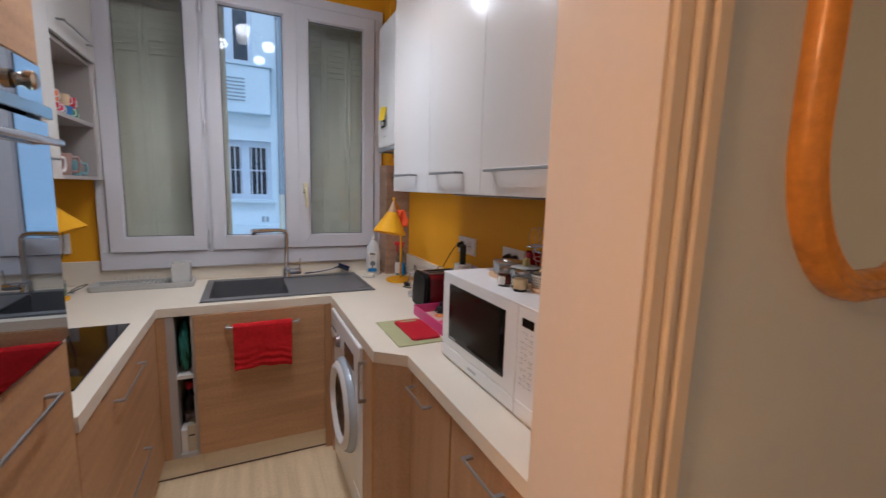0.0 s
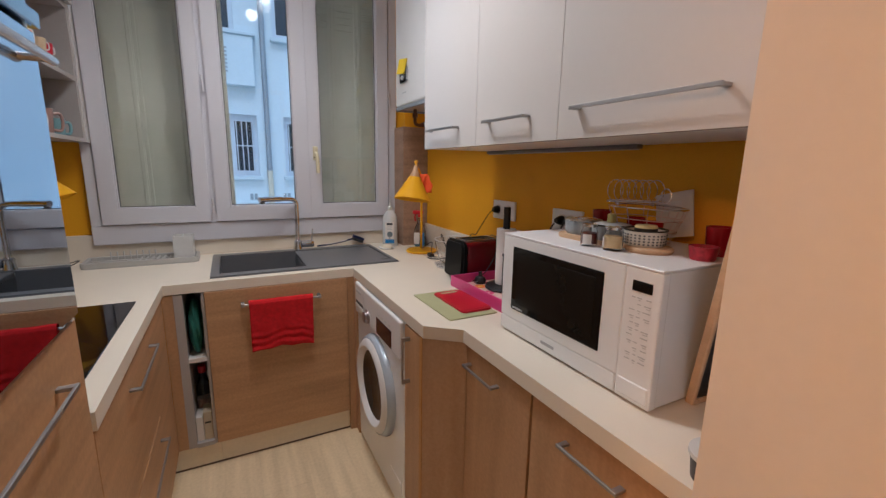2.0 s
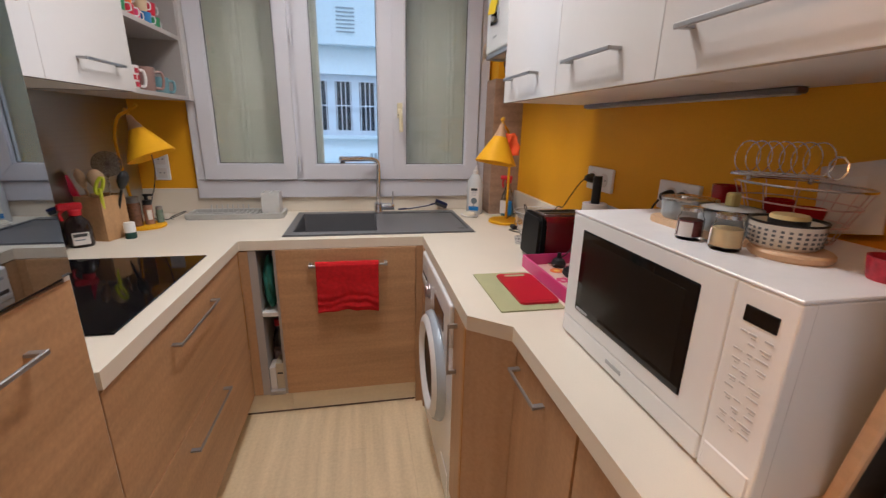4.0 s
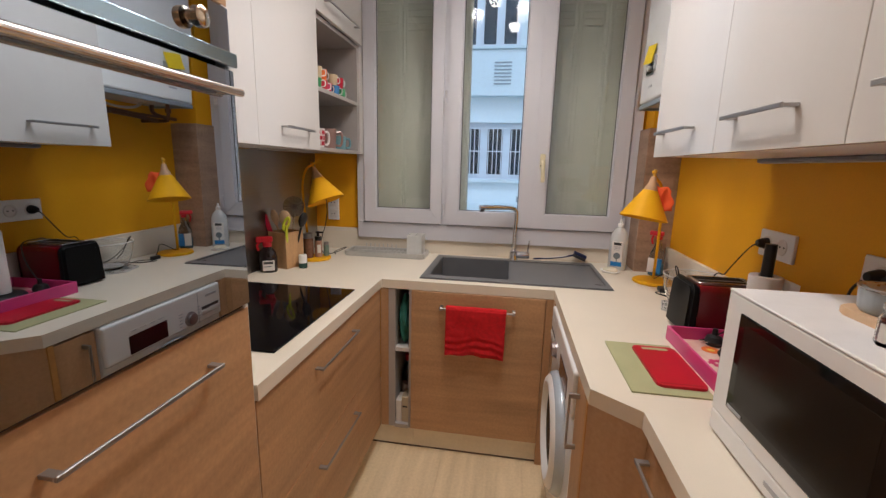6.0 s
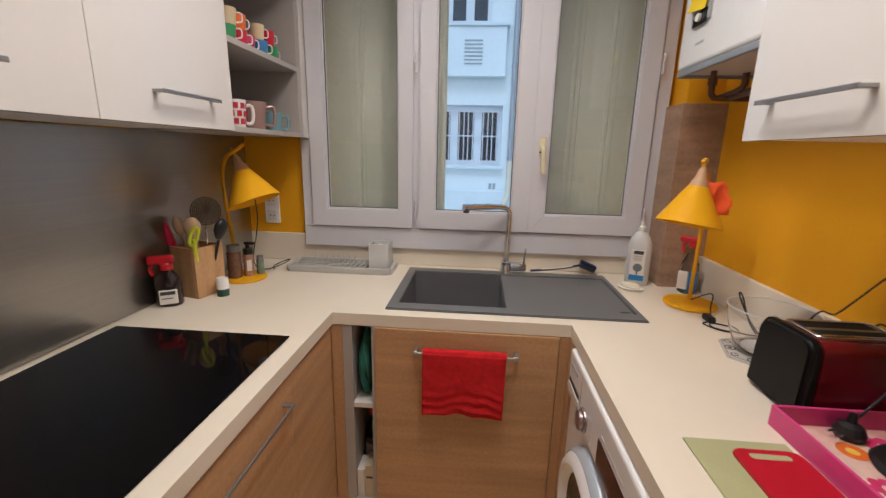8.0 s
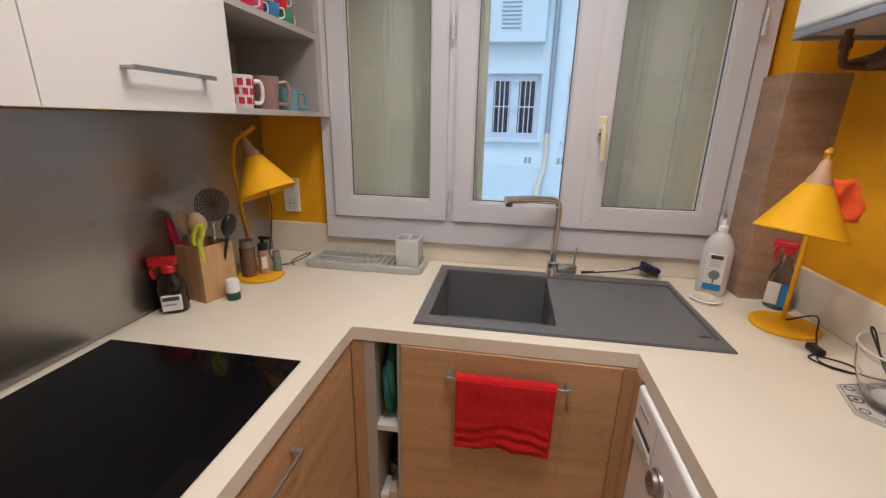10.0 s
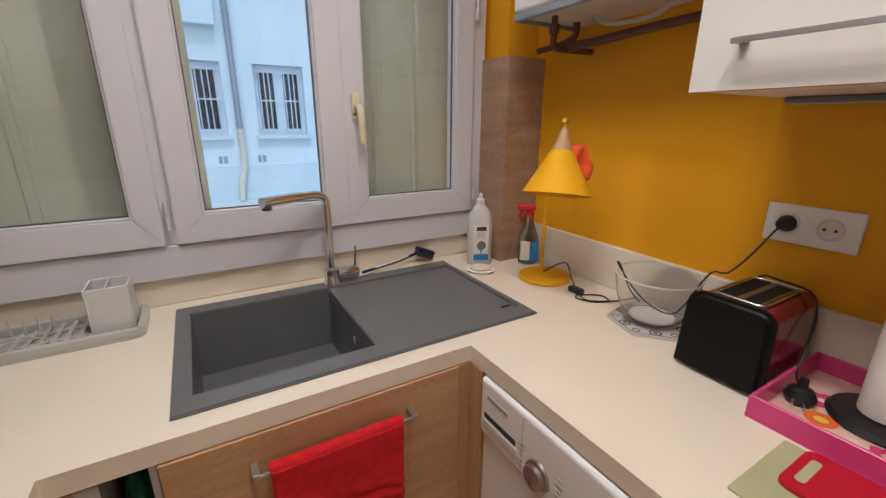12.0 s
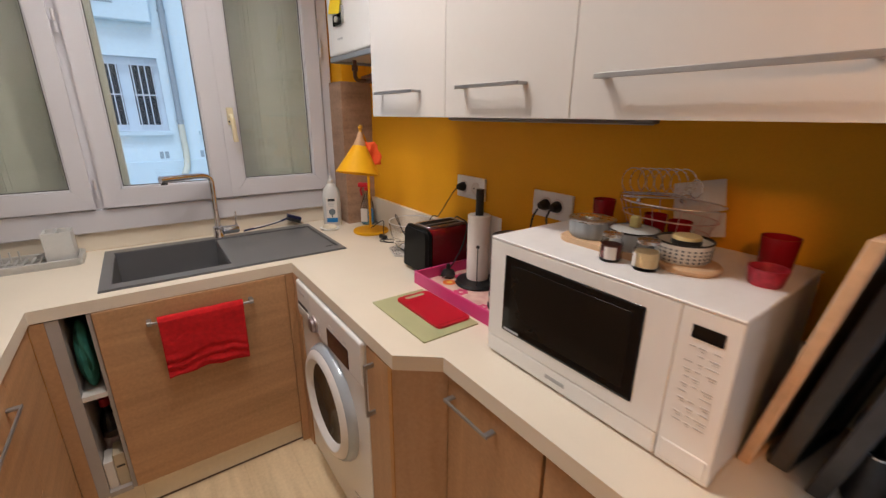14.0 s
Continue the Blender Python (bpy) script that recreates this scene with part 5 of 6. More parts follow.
TZ = WT + 0.0068
t = thing("paper_towel_holder", "black paper towel holder with a roll of white paper", "paper towel", (0.968, 1.762, TZ))
part("base", lathe([(0, 0), (0.074, 0), (0.078, 0.005), (0.072, 0.014), (0.02, 0.019), (0, 0.02)], 36), BLACK, t, smooth=True)
part("rod", tube([(0, 0, 0.015), (0.0, 0, 0.33)], 0.0135, 14), BLACK, t, smooth=True)
part("paper_roll", lathe([(0.018, 0.02), (0.037, 0.02), (0.038, 0.024), (0.038, 0.242), (0.037, 0.245), (0.018, 0.245), (0.018, 0.02)], 40), PAPER, t, smooth=True)
bm = bmesh.new()
rows = [[bm.verts.new((0.038 + 0.002, -0.005 - 0.0 + 0.0, z)) if i == 0 else bm.verts.new((0.0395 + 0.0045 * i - 0.0006 * i * i, -0.0145 * i, z - 0.0009 * i)) for i in range(5)] for z in (0.03, 0.1, 0.17, 0.24)]
for a, b in zip(rows, rows[1:]):
    for i in range(4):
        bm.faces.new((a[i], a[i + 1], b[i + 1], b[i]))
o = part("loose_sheet", bm, PAPER, t)
sm = o.modifiers.new("thickness", "SOLIDIFY")
sm.thickness = 0.0012
part("spring_arm", tube(arc([(-0.045, -0.05, 0.01), (-0.047, -0.052, 0.08), (-0.045, -0.050, 0.15)]), 0.002, 6), BLACK, t, smooth=True)
part("arm_ball", lathe([(0, -0.006), (0.005, -0.004), (0.006, 0), (0.005, 0.004), (0, 0.006)], 12, (-0.045, -0.05, 0.152)), BLACK, t, smooth=True)

t = thing("glass_kettle", "smoked glass electric kettle with a black lid", "kettle", (0.918, 1.558, TZ))
part("base", lathe([(0, 0), (0.066, 0), (0.068, 0.008), (0.064, 0.0202), (0, 0.0202)], 36), BLACK, t, smooth=True)
part("glass", lathe([(0.063, 0.044), (0.064, 0.06), (0.062, 0.14), (0.057, 0.200), (0.0555, 0.200), (0.0605, 0.14), (0.0625, 0.06), (0.0615, 0.044), (0.063, 0.044)], 40), clear("kettle_glass", (0.68, 0.65, 0.62), 0.03, 1.25), t, smooth=True)
part("heating_plate", lathe([(0, 0.0205), (0.058, 0.0205), (0.058, 0.028), (0, 0.029)], 36), STEEL, t, smooth=True)
part("lower_band", lathe([(0.0615, 0.0205), (0.0655, 0.0205), (0.0655, 0.043), (0.0615, 0.043), (0.0615, 0.0205)], 40), STEEL, t, "brushed steel lower band", smooth=True)
part("steel_band", lathe([(0.055, 0.196), (0.060, 0.196), (0.0585, 0.222), (0.054, 0.222), (0.055, 0.196)], 40), STEEL, t, "brushed steel upper band", smooth=True)
part("lid", lathe([(0, 0.234), (0.048, 0.233), (0.061, 0.229), (0.064, 0.225), (0.062, 0.222), (0, 0.222)], 40), BLACK, t, "flat black plastic lid", smooth=True)
part("lid_button", lathe([(0, 0.2385), (0.012, 0.238), (0.014, 0.2335), (0, 0.2335)], 20, (0.01, -0.02, 0)), DARK, t)
part("spout", prism([(-0.020, 0.050), (0.014, 0.052), (-0.004, 0.072)], 0.200, 0.220), STEEL, t)
bm = tube(arc([(0.0, -0.048, 0.220), (-0.004, -0.080, 0.222), (-0.006, -0.098, 0.192), (-0.006, -0.099, 0.11), (-0.004, -0.088, 0.052), (0.0, -0.060, 0.032)]), 0.0150, 14)
part("handle", moved(bm, Matrix.Diagonal((1.25, 1, 1, 1))), BLACK, t, "thick black handle", smooth=True)
t.scale = (0.93, 0.93, 1)
part("scale_strip", box(-0.004, 0.006, -0.0655, -0.060, 0.05, 0.18, 0.001), DARK, t)
t = thing("power_plug", "black power plug lying in the pink tray", "plug", (0.918, 1.865, TZ))
part("head", lathe([(0, 0), (0.022, 0.0), (0.026, 0.012), (0.02, 0.026), (0.008, 0.032), (0.007, 0.05), (0, 0.052)], 24), BLACK, t, smooth=True)
for y in (-0.009, 0.009):
    part("pin", tube([(-0.02, y - 0.004, 0.012), (-0.042, y - 0.012, 0.012)], 0.0025, 8), STEEL, t, smooth=True)

t = thing("place_mat", "pale green speckled mat on the worktop", "mat", (0.690, 1.684, WT))
part("mat", prism(rounded(0.186, 0.298, 0.003, 2), 0, 0.004, 0.0008), GREEN_MAT, t)
t = thing("chopping_board", "red plastic chopping board with a hand slot on a green mat", "chopping board", (0.7235, 1.684, WT + 0.0042))
part("board", prism(rounded(0.117, 0.235, 0.014), 0, 0.007, 0.0015), mat("crimson_plastic", (0.46, 0.006, 0.022), 0.4, vary=0.08), t)
part("hand_slot", prism(rounded(0.07, 0.014, 0.0065, cy=0.098), 0.0069, 0.0074), GREEN_MAT, t, "pale slot showing the mat")
part("juice_groove", prism(rounded(0.1, 0.004, 0.0018, cy=-0.105), 0.0069, 0.0073), mat("groove_red", (0.34, 0.008, 0.014), 0.4), t)


def outlet(y0, y1, z0, z1, plugs, label, spots):
    t = thing("wall_outlet", label, "outlet", (XR, (y0 + y1) / 2, z0), group="wall outlets", local=False)
    part("plate", box(XR - 0.011, XR, y0, y1, z0, z1, 0.003, seg=2), WHITE, t)
    zc = (z0 + z1) / 2
    for k, y in enumerate(y0 + (y1 - y0) * q for q in spots):
        s = part("socket", lathe([(0, 0.0), (0.019, 0.0), (0.020, -0.0022), (0.0235, -0.0022), (0.0245, 0.0012)], 28, (XR - 0.0113, y, zc), axis="x"), CARD, t)
        for a in (-0.0095, 0.0095):
            part("pin_hole", disc(0.003, 0.001, (XR - 0.0125, y + a, zc), "x", 10), BLACK, s)
        if plugs[k]:
            part("plug", lathe([(0, -0.030), (0.010, -0.029), (0.014, -0.020), (0.018, -0.005), (0.018, 0), (0, 0)], 20, (XR - 0.012, y, zc), axis="x"), BLACK, t, "black round plug", smooth=True)


outlet(1.890, 2.056, 1.118, 1.202, (False, True), "white double wall outlet with one black plug", (0.30, 0.745))
outlet(1.496, 1.650, 1.118, 1.200, (True, True), "white double wall outlet with two black plugs", (0.345, 0.64))
cable("toaster_cable", "thin black cable from the outlet into the glass bowl", [(1.075, 2.011, 1.160), (1.055, 2.018, 1.145), (1.03, 2.04, 1.09), (1.02, 2.068, 1.045), (1.02, 2.085, 1.035), (1.01, 2.10, 1.035), (1.0, 2.115, 1.005), (0.995, 2.14, 0.94), (0.985, 2.165, 0.905), (0.97, 2.21, 0.912), (0.96, 2.26, 0.945), (0.955, 2.298, 0.985), (0.957, 2.317, 1.004), (0.965, 2.312, 0.995), (0.972, 2.28, 0.935), (0.98, 2.25, 0.905)], 0.0021)
part("cord", moved(tube(arc([(1.07, 2.03, 0.90), (1.086, 2.06, 0.98), (1.074, 2.03, 1.035), (1.06, 1.985, 1.042), (1.045, 1.925, 1.038), (1.025, 1.903, 1.0), (1.0, 1.897, 0.95), (0.96, 1.89, 0.905), (0.93, 1.875, WT + 0.035)]), 0.0024, 8), Matrix.Translation((-0.972, -1.99, -WT))), BLACK, toaster, "black power cord", smooth=True)
cable("kettle_cable", "black cable hanging behind the kettle", [(1.062, 1.595, 1.150), (1.050, 1.603, 1.120), (1.055, 1.618, 1.05), (1.060, 1.640, 0.96), (1.060, 1.66, WT + 0.02)], 0.003)
cable("microwave_cable", "black cable running down behind the microwave", [(1.062, 1.549, 1.152), (1.048, 1.546, 1.12), (1.055, 1.525, 1.06), (1.070, 1.480, 0.98), (1.078, 1.445, 0.90)], 0.003)
cable("kettle_base_cable", "black cable looping over the pink tray", [(1.030, 1.61, TZ + 0.01), (1.045, 1.66, TZ + 0.03), (1.03, 1.71, TZ + 0.05), (0.99, 1.70, TZ + 0.02), (0.985, 1.655, TZ + 0.004)], 0.0032)

t = thing("outlet_left", "white upright double outlet on the yellow wall", "outlet", (-0.78, YW, 1.035), group="wall outlets", local=False)
t.name = "wall_outlet"
part("plate", box(-0.815, -0.745, YW - 0.011, YW, 1.035, 1.178, 0.003, seg=2), WHITE, t)
for z in (1.072, 1.142):
    part("socket", box(-0.803, -0.757, YW - 0.0125, YW - 0.0105, z - 0.026, z + 0.026, 0.001), CARD, t)
    for a in (-0.009, 0.009):
        part("pin_hole", disc(0.003, 0.001, (-0.78 + a, YW - 0.0135, z), "y", 10), BLACK, t)

# ---- left worktop ----
t = thing("degreaser_bottle", "dark squat bottle with a red spray head", "bottle", (-0.838, 2.355, WT))
part("body", moved(lathe([(0, 0), (0.040, 0), (0.045, 0.007), (0.045, 0.07), (0.038, 0.098), (0.020, 0.118), (0.016, 0.128), (0, 0.128)], 28), Matrix.Diagonal((1, 0.75, 1, 1))), mat("dark_brown_bottle", (0.02, 0.010, 0.010), 0.16, coat=0.4), t, smooth=True)
part("collar", lathe([(0, 0.122), (0.020, 0.122), (0.021, 0.140), (0.016, 0.146), (0, 0.146)], 24), RED, t, smooth=True)
aim = Matrix.Rotation(radians(30), 4, "Z")
part("cap", moved(box(-0.050, 0.026, -0.015, 0.015, 0.142, 0.170, 0.008, seg=3), aim), RED, t, "red spray head")
part("trigger", moved(tube(arc([(-0.030, 0, 0.146), (-0.044, 0, 0.128), (-0.040, 0, 0.104)]), 0.006, 8), aim), RED, t, smooth=True)
lb = part("label", moved(box(-0.026, 0.026, -0.0405, -0.031, 0.012, 0.060, 0.002), Matrix.Rotation(radians(35), 4, "Z")), CARD, t, "white label")
part("heading", moved(box(-0.022, 0.020, -0.0412, -0.040, 0.044, 0.056), Matrix.Rotation(radians(35), 4, "Z")), DARK, lb)
part("text_bar", moved(box(-0.020, 0.012, -0.0412, -0.040, 0.030, 0.034), Matrix.Rotation(radians(35), 4, "Z")), mat("slate_print", (0.16, 0.19, 0.21), 0.5), lb)

t = thing("utensil_holder", "square bamboo utensil holder", "utensil holder", (-0.812, 2.480, WT), -14)
for b in ((-0.056, -0.047, -0.061, 0.061), (0.047, 0.056, -0.061, 0.061), (-0.047, 0.047, -0.061, -0.052), (-0.047, 0.047, 0.052, 0.061)):
    part("side_panel", box(b[0], b[1], b[2], b[3], 0, 0.18, 0.0012), BAMBOO, t)
part("bottom", box(-0.047, 0.047, -0.052, 0.052, 0, 0.01), BAMBOO, t)


def utensil(name, label, top, foot, r, material, head):
    t = thing(name, label, "utensil", (-0.812, 2.480, WT + 0.012), -14, group="kitchen utensils")
    part("handle", tube([foot, top], r, 8), material, t, smooth=True)
    d = (Vector(top) - Vector(foot)).normalized()
    m = Matrix.Translation(Vector(top)) @ d.to_track_quat("Z", "Y").to_matrix().to_4x4()
    bm, mt = head
    part("head", moved(bm, m), mt, t, smooth=True)


WOOD = mat("spoon_wood", (0.62, 0.44, 0.27), 0.6, vary=0.15, scale=(10, 10, 40))
HOTPINK = paint("pink_silicone", (0.70, 0.015, 0.09))
LIME = paint("lime_silicone", (0.62, 0.68, 0.02))
spoon = lambda: moved(lathe([(0, -0.008), (0.016, 0.005), (0.028, 0.03), (0.027, 0.055), (0.014, 0.073), (0, 0.078)], 20), Matrix.Diagonal((1, 0.62, 1, 1)))
utensil("spatula", "pink silicone spatula in the utensil holder", (-0.062, -0.050, 0.20), (-0.015, -0.02, 0.0), 0.011, HOTPINK, (box(-0.013, 0.013, -0.011, 0.011, -0.03, 0.055, 0.005, seg=2), HOTPINK))
utensil("wooden_spoon", "wooden spoon in the utensil holder", (-0.025, -0.03, 0.20), (0.0, 0.0, 0.0), 0.005, WOOD, (spoon(), WOOD))
utensil("wooden_spoon", "wooden spoon in the utensil holder", (0.03, -0.03, 0.20), (0.01, 0.0, 0.0), 0.005, WOOD, (spoon(), WOOD))
utensil("tongs", "lime green silicone tongs in the utensil holder", (0.066, -0.062, 0.205), (0.026, -0.026, 0.0), 0.007, LIME, (tube([(0.011 * math.cos(a) + 0.3 * 0.03 * math.sin(a), 0.0, 0.010 + 0.032 * math.sin(a)) for a in [2 * math.pi * q / 20 for q in range(20)]], 0.0065, 8, closed=True), LIME))
utensil("ladle", "black nylon ladle in the utensil holder", (0.075, 0.03, 0.19), (0.02, 0.02, 0.0), 0.005, BLACK, (spoon(), BLACK))
t = thing("skimmer", "steel wire skimmer standing in the utensil holder", "utensil", (-0.812, 2.480, WT + 0.012), -14, group="kitchen utensils")
part("handle", tube([(0.02, 0.02, 0.0), (0.045, 0.01, 0.25)], 0.0035, 8), STEEL, t, smooth=True)
m = Matrix.Translation((0.052, 0.008, 0.292)) @ Matrix.Rotation(radians(35), 4, "Z") @ Matrix.Rotation(radians(80), 4, "X")
DARKWIRE = mat("dark_wire", (0.10, 0.085, 0.075), 0.4, metal=0.8)
for r in (0.048, 0.042, 0.036, 0.030, 0.024, 0.018, 0.012, 0.006):
    part("ring", moved(tube([(r * math.cos(a), r * math.sin(a), -0.25 * (0.048 ** 2 - r * r) / 0.048) for a in [2 * math.pi * q / 24 for q in range(24)]], 0.0019, 6, closed=True), m), DARKWIRE, t, smooth=True)
for k in range(8):
    a = math.pi * k / 8
    part("wire", moved(tube([(s * 0.048 * math.cos(a), s * 0.048 * math.sin(a), -0.012 * (1 - s * s)) for s in (-1, -0.5, 0, 0.5, 1)], 0.0014, 6), m), DARKWIRE, t, smooth=True)

t = thing("salt_pot", "small white pot with a dark green base", "pot", (-0.716, 2.462, WT))
part("base", lathe([(0, 0), (0.0205, 0), (0.021, 0.026), (0, 0.026)], 24), mat("dark_green", (0.02, 0.07, 0.055), 0.4), t, smooth=True)
part("top", lathe([(0, 0.026), (0.0205, 0.026), (0.0205, 0.062), (0.018, 0.067), (0, 0.067)], 24), WHITE, t, smooth=True)
for at, r, h, fill, lid, label in (((-0.772, 2.635), 0.026, 0.132, (0.16, 0.075, 0.04), (0.20, 0.18, 0.17), "tall spice jar of red-brown spice on the lamp base"), ((-0.731, 2.668), 0.0195, 0.112, (0.40, 0.22, 0.15), (0.012, 0.012, 0.012), "small dispenser with a black pump on the lamp base"), ((-0.700, 2.700), 0.0145, 0.076, (0.16, 0.22, 0.17), (0.20, 0.24, 0.20), "slim spice jar of dried herbs on the lamp base")):
    t = thing("spice_jar", label, "jar", (*at, WT + 0.014), group="spice jars")
    part("glass", lathe([(0, 0), (r, 0), (r, h * 0.78), (r * 0.8, h * 0.82), (0, h * 0.82)], 24), mat("spice_%d" % int(1e6 * fill[0] + 1000 * fill[1]), fill, 0.25, vary=0.3, scale=(80, 80, 80), coat=0.5), t, smooth=True)
    part("cap", lathe([(0, h * 0.8), (r * 0.92, h * 0.8), (r * 0.92, h), (0, h)], 24), paint("cap_%d" % int(1000 * lid[0]), lid), t, smooth=True)
    if r < 0.02 and r > 0.015:
        part("pump_neck", lathe([(0, h), (0.008, h), (0.007, h + 0.018), (0, h + 0.018)], 16), BLACK, t, smooth=True)
        part("pump_head", box(-0.012, 0.030, -0.007, 0.007, h + 0.017, h + 0.027, 0.003, seg=2), BLACK, t, "black pump nozzle")
        part("label", moved(box(-0.009, 0.009, -r - 0.001, -r + 0.003, h * 0.2, h * 0.6), Matrix.Rotation(radians(35), 4, "Z")), CARD, t)

# dish rack
RACK_GREY = mat("smoky_rack_plastic", (0.56, 0.55, 0.52), 0.3, vary=0.05, trans=0.15)
t = thing("dish_rack", "pale grey plastic dish rack with a cutlery cup", "dish rack", (-0.403, 2.872, WT))
bm = prism(rounded(0.47, 0.165, 0.03), 0.0, 0.006)
part("tray", bm, mat("grey_drip_tray", (0.50, 0.49, 0.46), 0.3, vary=0.05), t)
for b in ((-0.225, 0.225, -0.0825, -0.07), (-0.225, 0.225, 0.07, 0.0825), (-0.235, -0.22, -0.07, 0.07), (0.22, 0.235, -0.07, 0.07)):
    part("edge", box(b[0], b[1], b[2], b[3], 0.005, 0.028, 0.004, seg=2), RACK_GREY, t)
for k in range(9):
    part("slat", box(-0.02 + k * 0.024, -0.012 + k * 0.024, -0.068, 0.068, 0.012, 0.018), RACK_GREY, t)
for z in (-0.03, 0.03):
    part("bar", box(-0.22, 0.22, z - 0.005, z + 0.005, 0.010, 0.0155), RACK_GREY, t)
for k in range(8):
    part("prong", tube([(-0.14 + k * 0.026, 0.04, 0.012), (-0.14 + k * 0.026, 0.046, 0.055)], 0.0032, 6), RACK_GREY, t, smooth=True)
for k in range(2):
    part("oval_rim", tube([(-0.11 + 0.1 * k + 0.055 * math.cos(a), -0.03 + 0.03 * math.sin(a), 0.018) for a in [2 * math.pi * q / 20 for q in range(20)]], 0.003, 6, closed=True), RACK_GREY, t, smooth=True)
CUP_WHITE = mat("translucent_white", (0.82, 0.82, 0.80), 0.35, trans=0.3)
cc = part("cutlery_cup", box(0.133, 0.211, -0.04, 0.04, 0.016, 0.022), CUP_WHITE, t, "translucent white cutlery cup")
for q in ((0.128, 0.133, -0.045, 0.045), (0.211, 0.216, -0.045, 0.045), (0.133, 0.211, -0.045, -0.04), (0.133, 0.211, 0.04, 0.045), (0.168, 0.172, -0.04, 0.04)):
    part("cup_wall", box(q[0], q[1], q[2], q[3], 0.016, 0.128, 0.001), CUP_WHITE, cc)

# ---- shelf contents ----
BASEX = -0.640
MUG_RED = paint("mug_red", (0.42, 0.02, 0.04), 0.3)
for k, (x, y, r, h, c, nm) in enumerate(((-0.04, 2.415, 0.038, 0.088, (0.30, 0.20, 0.17), "brown glazed mug"), (0.0, 2.503, 0.040, 0.090, (0.74, 0.71, 0.68), "white mug with red checks"), (-0.01, 2.650, 0.045, 0.100, (0.33, 0.21, 0.18), "dusty brown-pink mug"), (-0.10, 2.735, 0.040, 0.086, (0.62, 0.62, 0.60), "white mug"), (0.0, 2.775, 0.037, 0.072, (0.20, 0.36, 0.40), "teal glazed mug"))):
    m = cup((BASEX + x, y, 1.447), r, h, paint("mug_%d" % k, c, 0.25), nm + " on the open shelf", 0.028, "mugs on the shelf", (40, 58, 35, 80, 52)[k], "mug")
    if k == 1:
        for j in range(3):
            for q in range(10):
                a = 2 * math.pi * (q + 0.5 * (j % 2)) / 10
                rr = r * (0.875 + 0.045 * j)
                part("check", moved(box(-0.003, 0.0018, -0.0075, 0.0075, 0, 0.018), Matrix.Rotation(a, 4, "Z") @ Matrix.Translation((rr, 0, 0.012 + 0.025 * j))), MUG_RED, m)
cup((-0.76, 2.47, 1.447), 0.05, 0.10, RED, "red bowl at the back of the shelf", name="cup")
ESP = {"red": (0.62, 0.02, 0.05), "orange": (0.78, 0.16, 0.02), "cream": (0.66, 0.52, 0.33), "blue": (0.06, 0.22, 0.50), "green": (0.06, 0.30, 0.12), "pink": (0.62, 0.06, 0.16)}
for x, y, level, c, turn in ((0.0, 2.475, 0, "green", 20), (0.0, 2.54, 0, "red", 45), (-0.006, 2.602, 0, "pink", 60), (0.004, 2.672, 0, "blue", 50), (-0.002, 2.765, 0, "green", 70), (0.002, 2.48, 1, "cream", 40), (-0.004, 2.545, 1, "orange", 65), (0.0, 2.66, 1, "cream", 55), (-0.003, 2.742, 1, "red", 62)):
    m = cup((-0.622 + x, y, 1.708 + 0.050 * level), 0.027, 0.050, paint("espresso_" + c, ESP[c], 0.3), c + " espresso cup with a white handle on the shelf", 0.0, "espresso cups", turn)
    part("handle", tube(arc([(0.024, 0, 0.042), (0.041, 0, 0.040), (0.041, 0, 0.018), (0.022, 0, 0.012)]), 0.0024, 8), WHITE, m, "white handle", smooth=True)
cup((-0.70, 2.405, 1.708), 0.038, 0.09, RED, "red tin at the end of the shelf", name="cup")
cup((-0.76, 2.44, 1.708), 0.045, 0.12, BEECH, "wooden tumbler at the back of the shelf", name="cup")

# ---- niche contents ----
t = thing("cloth_bundle", "green cloth bundle stuffed in the niche", "cloth", (-0.1785, 2.44, 0.526))
bm = bmesh.new()
bmesh.ops.create_icosphere(bm, subdivisions=4, radius=1.0)
for v in bm.verts:
    n = noise.noise(v.co * 2.1) * 0.16 + noise.noise(v.co * 6) * 0.05
    v.co = Vector((v.co.x * 0.0275, v.co.y * 0.07, 0.122 + v.co.z * 0.125)) * 1.0
    fold = 0.10 * math.sin(v.co.x * 190 + 40 * v.co.z) + 0.05 * math.sin(v.co.z * 60 + v.co.x * 90)
    v.co.x, v.co.y = v.co.x * (1 + n), v.co.y * (1 + n + fold)
    v.co.z = max(0.0, v.co.z + 0.02 * n)
part("folded_cloth", bm, GREEN, t, smooth=True)
t = thing("cleaning_bottle", "clear bottle with a red cap in the niche", "bottle", (-0.1785, 2.49, 0.13))
part("body", lathe([(0, 0), (0.027, 0), (0.029, 0.01), (0.029, 0.20), (0.020, 0.24), (0.012, 0.26), (0.012, 0.29), (0, 0.29)], 24), CLEAR_PLASTIC, t, smooth=True)
part("label", lathe([(0.0295, 0.06), (0.0302, 0.06), (0.0302, 0.15), (0.0295, 0.15), (0.0295, 0.06)], 24), mat("pinkish_label", (0.55, 0.22, 0.22), 0.5, vary=0.6, scale=(40, 40, 40), other=(0.7, 0.66, 0.62)), t)
part("cap", lathe([(0, 0.275), (0.016, 0.275), (0.016, 0.305), (0, 0.307)], 20), RED, t, "red cap", smooth=True)
t = thing("paper_box", "white cardboard box in the niche", "box", (-0.1965, 2.40, 0.13))
part("box_body", box(-0.0135, 0.0135, -0.03, 0.05, 0, 0.115, 0.002), CARD, t)
t = thing("paper_box", "cream cardboard box in the niche", "box", (-0.1640, 2.40, 0.13))
